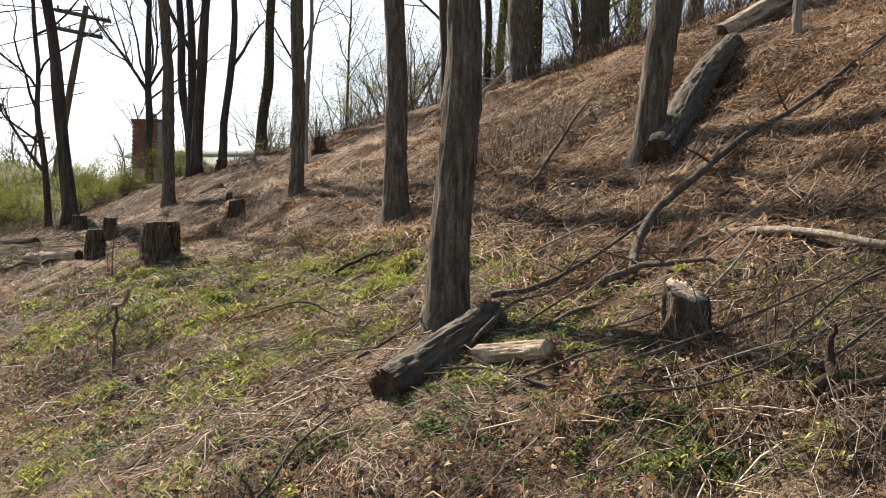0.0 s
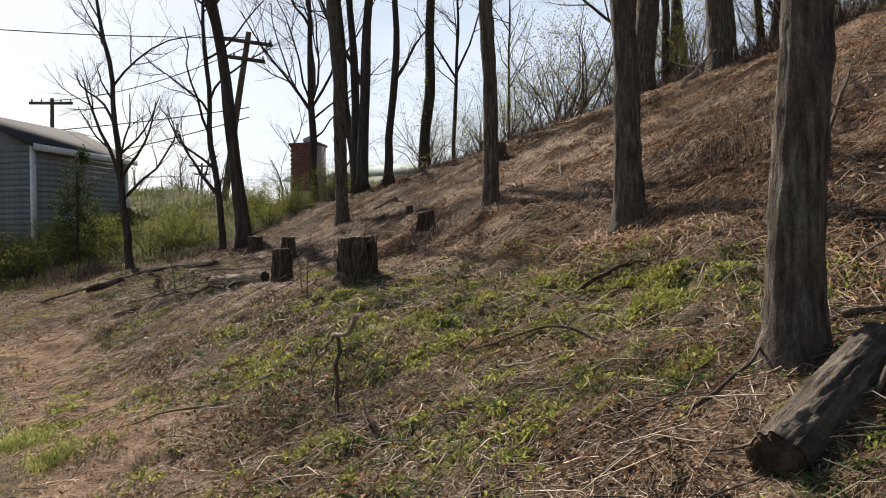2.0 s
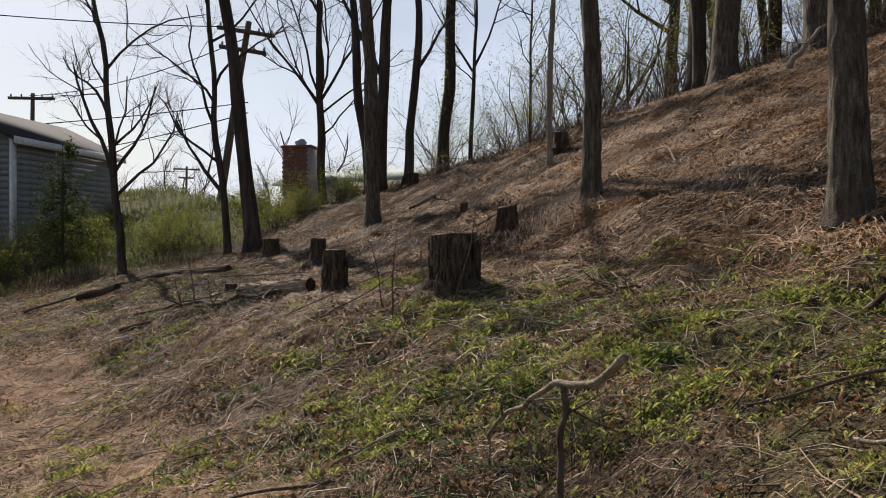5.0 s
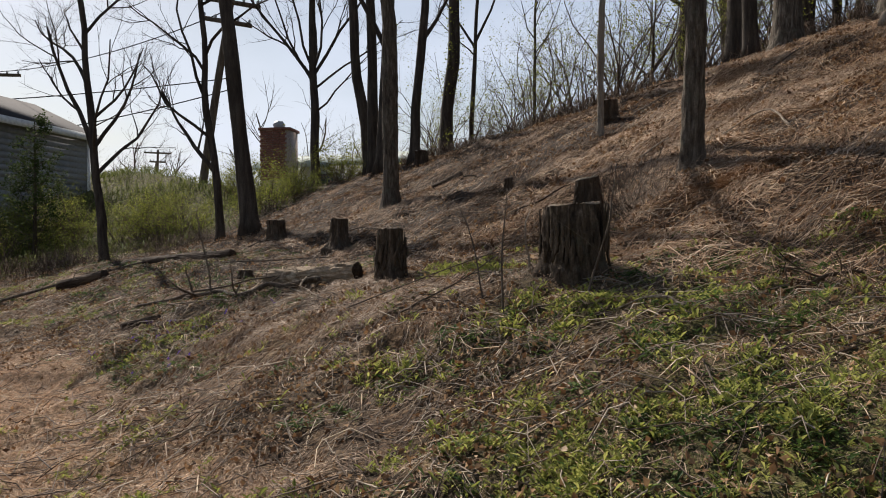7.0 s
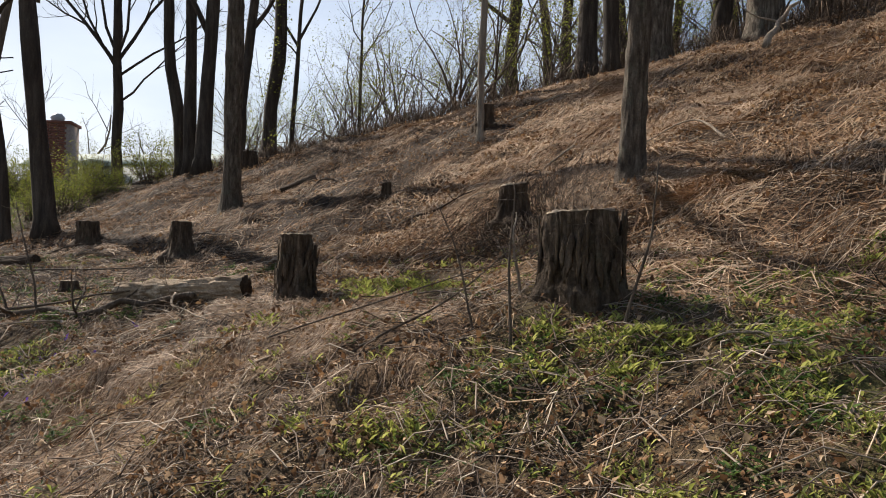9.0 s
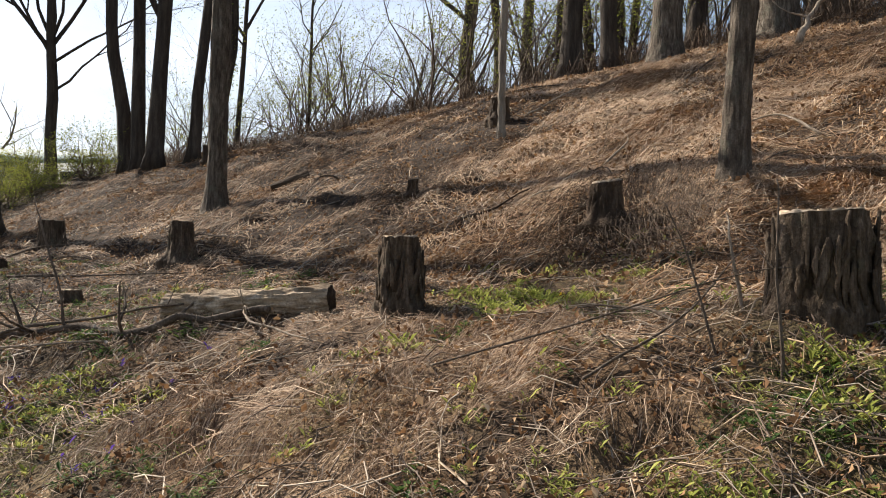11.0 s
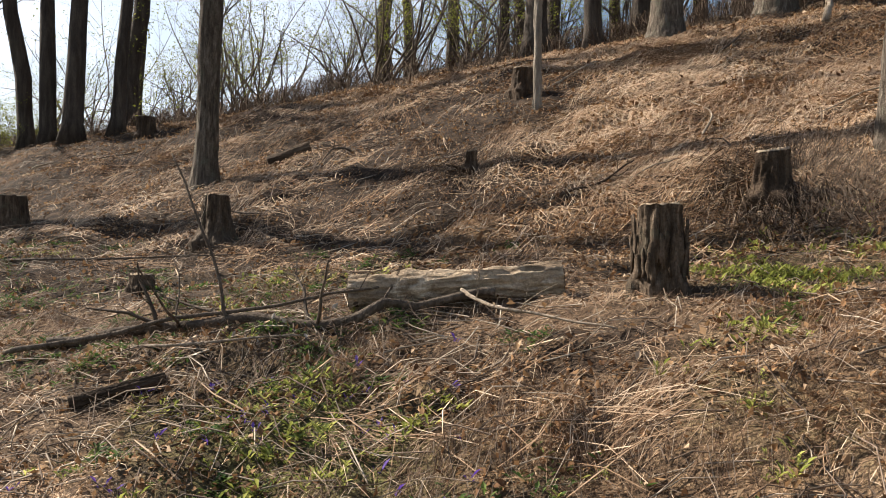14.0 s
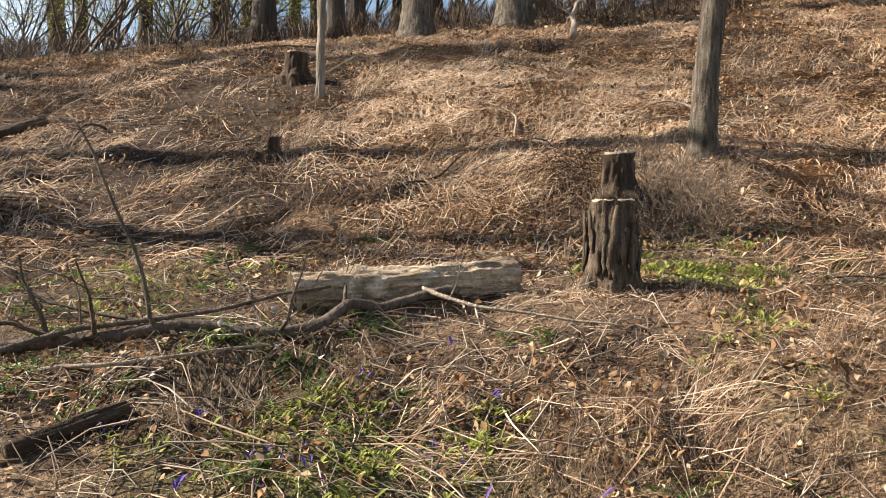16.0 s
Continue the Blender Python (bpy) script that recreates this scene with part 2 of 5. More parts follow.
class Heap:
    """Collects pieces of geometry into one mesh."""

    def __init__(self):
        self.v, self.f, self.n = [], {3: [], 4: []}, 0

    def put(self, verts, *faces):
        for f in faces:
            f = np.asarray(f)
            if len(f):
                self.f[f.shape[1]].append(f + self.n)
        self.v.append(np.asarray(verts))
        self.n += len(verts)
        return self

    def mesh(self, name, material, smooth=False):
        return mesh_of(name, np.concatenate(self.v), [np.concatenate(f) for f in self.f.values() if f], material, smooth)


def thing(name, at, label, category, group="", kind=""):
    ob = new(name)
    ob.location = at
    return tagged(ob, label, category, group, kind)


def part(name, me, parent, label=""):
    """Links a mesh in the parent's own space under it."""
    ob = new(name, me)
    ob.parent = parent
    return tagged(ob, label)


def glide(points, n):
    """A smooth line of n points through the points given."""
    p = np.asarray(points, float)
    if len(p) == 2:
        return p[0] + np.linspace(0, 1, n)[:, None] * (p[1] - p[0])
    q = np.vstack([2 * p[0] - p[1], p, 2 * p[-1] - p[-2]])
    out = []
    for s in np.linspace(0, len(p) - 1 - 1e-6, n):
        i, t = int(s), s - int(s)
        a, b, c, d = q[i:i + 4]
        out.append(0.5 * (2 * b + (c - a) * t + (2 * a - 5 * b + 4 * c - d) * t * t + (3 * b - a - 3 * c + d) * t ** 3))
    return np.array(out)


def tube(line, radii, sides, rough=0.0, rng=None, capped=True, ridges=0.0, bark=None):
    """A tapering round body along a line; rough: uneven radius; ridges: furrows that run along it."""
    line, radii = np.asarray(line, float), np.asarray(radii, float)
    n = len(line)
    way = np.gradient(line, axis=0)
    way /= np.linalg.norm(way, axis=1)[:, None] + 1e-9
    ref = np.array([0.0, 0, 1]) if abs(way[:, 2]).mean() < 0.75 else np.array([1.0, 0, 0])
    a = np.cross(way, ref)
    a /= np.linalg.norm(a, axis=1)[:, None] + 1e-9
    b = np.cross(way, a)
    ang = np.linspace(0, 2 * math.pi, sides, endpoint=False)
    r = np.repeat(radii[:, None], sides, 1)
    if rng is not None and (rough or ridges):
        if rough:
            r = r * (1 + rough * rng.standard_normal((n, sides)) * 0.5 + rough * rng.standard_normal((1, sides)) * 0.4)
        if ridges:
            ph = rng.uniform(0, 6.28, 3)
            wob = np.linspace(0, 1, n)[:, None] * 2.0
            r = r * (1 + ridges * (np.sin(ang * 9 + ph[0] + wob) * 0.4 + np.sin(ang * 5 + ph[1] - wob) * 0.5 + np.sin(ang * 15 + ph[2] + wob * 2) * 0.4))
    if bark:
        depth, across, seed = bark
        run = np.concatenate([[0], np.cumsum(np.linalg.norm(np.diff(line, axis=0), axis=1))])[:, None] + 0 * ang[None, :]
        col = ang[None, :] / (2 * math.pi) * across + 0.5 * bumps(run, run * 0, 0.25, seed)
        furrow = 1 - np.abs(bumps(col, run / 0.16, 1.0, seed + 1, across)) * 2.2
        plate = np.round(bumps(col * 1.0, run / 0.09, 1.0, seed + 2, across) * 2) / 2
        r = r + depth * (np.clip(furrow, -1, 1) * -0.6 + plate * 0.5 + 0.25 * bumps(col * 2, run / 0.04, 1.0, seed + 3, across * 2))
    v = line[:, None, :] + r[..., None] * (np.cos(ang)[None, :, None] * a[:, None, :] + np.sin(ang)[None, :, None] * b[:, None, :])
    v = v.reshape(-1, 3)
    i, j = np.meshgrid(np.arange(n - 1), np.arange(sides), indexing="ij")
    k = (j + 1) % sides
    quads = np.stack([i * sides + j, i * sides + k, (i + 1) * sides + k, (i + 1) * sides + j], -1).reshape(-1, 4)
    if not capped:
        return v, quads
    v = np.vstack([v, line[0], line[-1]])
    j = np.arange(sides)
    k = (j + 1) % sides
    low = np.stack([k, j, np.full(sides, n * sides)], -1)
    top = np.stack([(n - 1) * sides + j, (n - 1) * sides + k, np.full(sides, n * sides + 1)], -1)
    return v, quads, np.vstack([low, top])


def box(lo, hi):
    (a, b, c), (d, e, f) = lo, hi
    v = [(a, b, c), (d, b, c), (d, e, c), (a, e, c), (a, b, f), (d, b, f), (d, e, f), (a, e, f)]
    return np.array(v, float), np.array([(0, 3, 2, 1), (4, 5, 6, 7), (0, 1, 5, 4), (1, 2, 6, 5), (2, 3, 7, 6), (3, 0, 4, 7)])


# ---- the ground ----
UPHILL = radians(51.46)
SA, CA = math.sin(UPHILL), math.cos(UPHILL)
PROFILE_U = np.array([-700, -60, -8, -3, -0.5, 1.3, 2.5, 3.7, 5.2, 7, 9, 11, 13, 15.5, 20, 27, 60, 700], float)
PROFILE_Z = np.array([-0.4, -0.3, -0.2, -0.18, -0.16, 0.12, 0.606, 0.947, 1.183, 2.09, 3.118, 4.067, 4.862, 5.72, 6.9, 8.4, 8.6, 8.6])
TILT_U = np.array([1, 4, 7, 10, 14], float)
TILT_Z = np.array([-0.19, -0.037, 0.355, 0.532, 0.934])


def lattice(ix, iy, seed):
    n = (ix.astype(np.int64) * 374761393 + iy.astype(np.int64) * 668265263 + seed * 974711) & 0xFFFFFFFF
    n = ((n ^ (n >> 13)) * 1274126177) & 0xFFFFFFFF
    return ((n ^ (n >> 16)) & 0xFFFF) / 32767.5 - 1.0


def bumps(x, y, size, seed, wrap=1 << 30):
    """Smooth random relief, -1 to 1, with lumps of that size; wrap: lumps across after which it repeats."""
    x, y = np.asarray(x, float) / size, np.asarray(y, float) / size
    ix, iy = np.floor(x), np.floor(y)
    fx, fy = x - ix, y - iy
    fx, fy = fx * fx * (3 - 2 * fx), fy * fy * (3 - 2 * fy)
    a, b = lattice(ix % wrap, iy, seed), lattice((ix + 1) % wrap, iy, seed)
    c, d = lattice(ix % wrap, iy + 1, seed), lattice((ix + 1) % wrap, iy + 1, seed)
    return (a + (b - a) * fx) * (1 - fy) + (c + (d - c) * fx) * fy


def ramp(x, a, b):
    s = np.clip((x - a) / (b - a), 0, 1)
    return s * s * (3 - 2 * s)


def slope_axes(x, y):
    return x * SA + y * CA, x * CA - y * SA


def height(x, y):
    """The ground's height: a path along the foot of a wooded bank, the bank, its crest, and a meadow rising at the far end."""
    x, y = np.asarray(x, float), np.asarray(y, float)
    u, v = slope_axes(x, y)
    z = sum(np.interp(u + d, PROFILE_U, PROFILE_Z) for d in (-0.6, -0.3, 0, 0.3, 0.6)) / 5
    z = z + np.interp(u, TILT_U, TILT_Z) * (np.clip(v, -30, 0) + 13) / 10
    z = z + ramp(-v, 28, 43) * 2.6 * (1 - 0.75 * ramp(u, 6, 16)) + ramp(-v, 42, 90) * 0.8
    z = z - 2.6 * ramp(-v, 31, 44) * ramp(u, 8, 13)
    near = ramp(u, -2.5, 2.0)
    z = z + 0.10 * bumps(x, y, 2.3, 1) * near + 0.05 * bumps(x, y, 0.8, 2) * (0.35 + 0.65 * near) + 0.042 * bumps(x, y, 0.3, 3) * (0.25 + 0.75 * near)
    z = z + 0.024 * bumps(x, y, 0.14, 4) * (0.2 + 0.8 * near) + 0.05 * bumps(x, y, 0.5, 5) * ramp(u, 4, 7)
    # a mound under the large stump, a washed-out hollow below it
    z = z + 0.11 * np.exp(-((x + 3.65) ** 2 + (y - 11.15) ** 2) / 0.2) - 0.08 * ramp(np.hypot((x + 4.78) / 1.8, y - 10.4) + 0.08 * bumps(x, y, 0.15, 6), 0.2, 0.1)
    return z


GREEN_SPOTS = [(-2.6, 8.7, 0.6, 0.8), (-1.35, 8.45, 0.7, 0.9), (-0.45, 7.7, 0.6, 0.7), (-1.7, 6.6, 0.7, 0.6), (-3.1, 8.5, 0.55, 0.8), (-2.4, 8.7, 0.6, 0.7), (-3.95, 8.7, 0.4, 0.7), (-4.35, 8.1, 0.35, 0.9), (-2.5, 10.0, 0.8, 0.55), (0.2, 4.45, 0.4, 0.8), (-2.6, 5.3, 0.6, 0.7), (-3.9, 10.4, 0.3, 0.7), (-7.15, 12.3, 0.5, 0.6), (-4.05, 12.9, 0.45, 0.7),
               (-2.2, 8.6, 1.1, 0.9), (-1.4, 8.7, 0.9, 0.75), (-3.0, 8.7, 0.8, 0.7), (-1.5, 6.5, 0.8, 0.6), (-4.1, 12.7, 0.7, 0.3), (-6.5, 14.9, 0.45, 0.8), (-7.5, 12.9, 0.5, 0.3),
               (-3.1, 10.4, 0.8, 0.55), (0.4, 4.9, 0.5, 0.5), (-2.0, 4.5, 0.9, 0.6), (-3.2, 5.6, 0.8, 0.6), (-5.6, 7.7, 0.9, 1.0), (0.3, 7.1, 0.8, 0.5), (-4.4, 12.5, 0.4, 0.3)]
SOIL_SPOTS = [(-4.7, 10.2, 0.35), (-5.1, 10.85, 0.4), (-2.3, 17.0, 1.0), (-0.3, 18.4, 0.6), (-4.8, 15.2, 0.5)]


def green_cover(x, y):
    u, v = slope_axes(x, y)
    g = sum(s * np.exp(-((x - cx) ** 2 + (y - cy) ** 2) / (r * r)) for cx, cy, r, s in GREEN_SPOTS)
    g = g + 0.34 * ramp(bumps(x, y, 0.9, 11), -0.1, 0.7) * ramp(u, 5.5, 3.5)
    g = g + 0.9 * ramp(u, 0.5, -0.3) * ramp(-v, 15, 12) + 0.95 * ramp(-v, 27, 31) * ramp(u, 11, 8) + 0.9 * ramp(-v, 32, 37)
    g = g * (0.35 + 0.85 * ramp(bumps(x, y, 0.45, 12), -0.3, 0.6))
    return np.clip(np.maximum(g, 0.95 * ramp(-v, 27, 31) * ramp(u, 11, 8)), 0, 1)


def dry_grass(x, y):
    """Thick dry grass on the lower bank past the stumps."""
    return np.clip(sum(np.exp(-((x - cx) ** 2 + (y - cy) ** 2) / (r * r)) for cx, cy, r in ((-5.5, 11.75, 0.9), (-6.3, 12.45, 0.7), (-4.9, 11.3, 0.6), (-7.9, 14.2, 0.7))), 0, 1) * ramp(bumps(x, y, 0.4, 17), -0.7, 0.1)


def straw_cover(x, y):
    u, v = slope_axes(x, y)
    s = ramp(u + 0.25 * bumps(x, y, 0.9, 13), 0.35, 0.8) * ramp(u + 0.3 * bumps(x, y, 0.7, 14), 1.8, 1.2) * ramp(-v, 17, 14.5)
    s = s + dry_grass(x, y) * 0.25 + 0.5 * ramp(bumps(x, y, 1.0, 15), 0.1, 0.8) * ramp(u, 0.8, 1.4) * ramp(u, 4.0, 2.6)
    return np.clip(s, 0, 1) * (1 - 0.6 * green_cover(x, y))


def soil_cover(x, y):
    s = sum(np.exp(-((x - cx) ** 2 + (y - cy) ** 2) / (r * r)) for cx, cy, r in SOIL_SPOTS)
    return np.clip(s * ramp(bumps(x, y, 0.35, 16), -0.4, 0.5), 0, 0.9)


def dark_cover(x, y):
    """Darker brown litter with little on it, on the bank past the stumps."""
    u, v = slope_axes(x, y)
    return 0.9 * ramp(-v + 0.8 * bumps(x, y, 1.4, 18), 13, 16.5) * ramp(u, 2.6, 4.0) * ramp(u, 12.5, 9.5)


def steps(lo, fine_lo, fine_hi, hi, fine, growth=1.25):
    mid = np.arange(fine_lo, fine_hi, fine)
    out, d, p = [], fine, fine_hi
    while p < hi:
        out.append(p)
        d *= growth
        p += d
    low, d, p = [], fine, fine_lo - fine
    while p > lo:
        low.append(p)
        d *= growth
        p -= d
    return np.array([lo] + low[::-1] + list(mid) + out + [hi])


def build_ground():
    us, vs = steps(-900, 0.5, 6.5, 900, 0.07, 1.06), steps(-900, -18, 0.0, 600, 0.085, 1.07)
    u, v = (a.ravel() for a in np.meshgrid(us, vs, indexing="ij"))
    x, y = u * SA + v * CA, u * CA - v * SA
    n, m = len(us), len(vs)
    i, j = (a.ravel() for a in np.meshgrid(np.arange(n - 1), np.arange(m - 1), indexing="ij"))
    quads = np.stack([i * m + j, i * m + j + 1, (i + 1) * m + j + 1, (i + 1) * m + j], -1)[:, ::-1]
    me = mesh_of("ground", np.stack([x, y, height(x, y)], -1), quads, GROUND, True)
    col = me.color_attributes.new("cover", "FLOAT_COLOR", "POINT")
    rgba = np.stack([green_cover(x, y), straw_cover(x, y), soil_cover(x, y), dark_cover(x, y)], -1)
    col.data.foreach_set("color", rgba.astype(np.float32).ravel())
    return tagged(new("ground", me), "steep wooded bank of brown leaf litter with a straw-strewn path", "ground", kind="structure")


build_ground()


def ground_point(x, y, lift=0.0):
    return np.array([x, y, float(height(x, y)) + lift])


# ---- trees ----
def grow(heap, rng, start, way, length, radius, level, sides, tips=None, spread=0.7, droop=0.0, wiggle=0.18, kids=(5, 7)):
    """A bare limb with its side limbs down to twigs."""
    n = 7 if level > 1 else 5
    way = np.asarray(way, float) / np.linalg.norm(way)
    pts, p, d = [np.array(start, float)], np.array(start, float), way.copy()
    for k in range(n - 1):
        d = d + rng.normal(0, wiggle, 3) + np.array([0, 0, 0.10 - droop])
        d /= np.linalg.norm(d)
        p = p + d * length / (n - 1)
        pts.append(p.copy())
    radii = radius * np.linspace(1, 0.3 if level else 0.25, n)
    heap.put(*tube(pts, radii, max(3, sides), capped=False))
    if tips is not None and level <= 1:
        tips.extend(pts[2:])
    if level <= 0:
        return
    for k in range(rng.integers(*kids)):
        s = rng.uniform(0.25, 0.98)
        i = min(int(s * (n - 1)), n - 2)
        q = pts[i] + (pts[i + 1] - pts[i]) * (s * (n - 1) - i)
        side = rng.normal(0, 1, 3)
        d = pts[i + 1] - pts[i]
        d /= np.linalg.norm(d)
        side -= d * side.dot(d)
        side /= np.linalg.norm(side)
        grow(heap, rng, q, d * (1 - 0.35 * spread) + side * spread * rng.uniform(0.7, 1.3), length * rng.uniform(0.35, 0.6), radii[i] * rng.uniform(0.35, 0.6), level - 1, sides - 1, tips, spread, droop, wiggle, kids)


def leaf_quads(centres, size, rng, flat=0.3):
    """Small leaf blades, each folded along its middle."""
    c = np.asarray(centres, float)
    n = len(c)
    a = rng.normal(0, 1, (n, 3)) * np.array([1, 1, flat + 0.2])
    a /= np.linalg.norm(a, axis=1)[:, None]
    b = np.cross(a, rng.normal(0, 1, (n, 3)) * np.array([flat, flat, 1]))
    b /= np.linalg.norm(b, axis=1)[:, None] + 1e-9
    s = size * rng.uniform(0.6, 1.4, (n, 1))
    up = np.cross(a, b) * s * 0.15
    v = np.stack([c, c + a * s * 0.5 + b * s * 0.32 + up, c + a * s, c + a * s * 0.5 - b * s * 0.32 + up], 1).reshape(-1, 3)
    i = np.arange(n)[:, None] * 4
    return v, np.vstack([i + np.array([0, 1, 2]), i + np.array([0, 2, 3])])


def tree(x, y, dia, tall, lean=(0, 0), bend=(0, 0), seed=0, bark=None, near=False, limbs=6, first=0.45, fork=None, label="", twigs=2, leaves=0, moss=0, group=""):
    """A bare hardwood: trunk with a flared foot, limbs, twigs. lean, bend: metres across at the top and at mid-height."""
    rng = np.random.default_rng(seed)
    base = ground_point(x, y)
    ob = thing("tree", base, label or "bare early-spring hardwood tree with grey furrowed bark", "tree", group or "trees on the bank")
    bark = bark or (BARK if near else BARK_FAR)
    n = 110 if near else 18
    s = np.linspace(0, 1, n) ** (1.5 if near else 1.2)
    wob = rng.normal(0, dia * 0.2, (9, 2))
    off = np.array([[np.interp(t, np.linspace(0, 1, 9), wob[:, k]) for k in (0, 1)] for t in s]) * np.minimum(1, s * 6)[:, None]
    line = np.stack([lean[0] * s + bend[0] * np.sin(math.pi * s) + off[:, 0], lean[1] * s + bend[1] * np.sin(math.pi * s) + off[:, 1], s * tall - 0.12], -1)
    z = s * tall
    radii = dia / 2 * (1 - 0.72 * s ** 1.2) * (1 + 0.75 * np.exp(-z / (0.5 * dia + 0.04))) * (1 + 0.05 * np.sin(z * 2.3 + seed))
    top = Heap().put(*tube(line, radii, 44 if near else 12, 0.006 if near else 0.05, rng, ridges=0.02, bark=(0.012, int(8 + dia * 34), seed * 3) if near else None))
    part("trunk", top.mesh("trunk", bark, True), ob)
    tips = []
    fine = Heap()
    for k in range(limbs):
        t = first + (0.97 - first) * (k + rng.uniform(0, 0.8)) / limbs
        i = int(t * tall / (tall / 200)) / 200
        p = np.array([np.interp(i, s, line[:, c]) for c in range(3)])
        r = np.interp(i, s, radii)
        ang = rng.uniform(0, 6.28)
        limb = Heap()
        long = tall * rng.uniform(0.22, 0.42) * (1.15 - 0.5 * t)
        way = (math.cos(ang), math.sin(ang), rng.uniform(0.5, 1.5))
        grow(limb, rng, p, way, long, r * rng.uniform(0.4, 0.7), twigs, 6, tips, kids=(4, 7) if twigs > 1 else (3, 6))
        part("limb", limb.mesh("limb", bark, True), ob)
    for k, (z0, ang, long, thick, up) in enumerate(fork or ()):
        t = (z0 / tall)
        p = np.array([np.interp(t, s, line[:, c]) for c in range(3)])
        limb = Heap()
        grow(limb, rng, p, (math.cos(ang), math.sin(ang), up), long, thick / 2, twigs, 7, tips, wiggle=0.12, kids=(4, 7))
        part("limb", limb.mesh("limb", bark, True), ob)
    if leaves and tips:
        tips = np.array(tips)
        c = tips[rng.integers(0, len(tips), leaves)] + rng.normal(0, 0.12, (leaves, 3))
        part("leaves", Heap().put(*leaf_quads(c, 0.06, rng)).mesh("leaves", SPRING_LEAVES), ob, "small yellow-green spring leaves")
    if moss:
        h = rng.uniform(0.15, 0.6, moss)
        a = rng.uniform(0, 6.28, moss)
        c = np.stack([np.interp(h, s, line[:, k]) for k in range(3)], -1) + np.stack([np.cos(a), np.sin(a), a * 0], -1) * (np.interp(h, s, radii) + rng.uniform(0, 0.15, moss))[:, None]
        part("creeper", Heap().put(*leaf_quads(c, 0.07, rng)).mesh("creeper", SPRING_LEAVES), ob, "yellow-green leafing creeper on the trunk")
    return ob


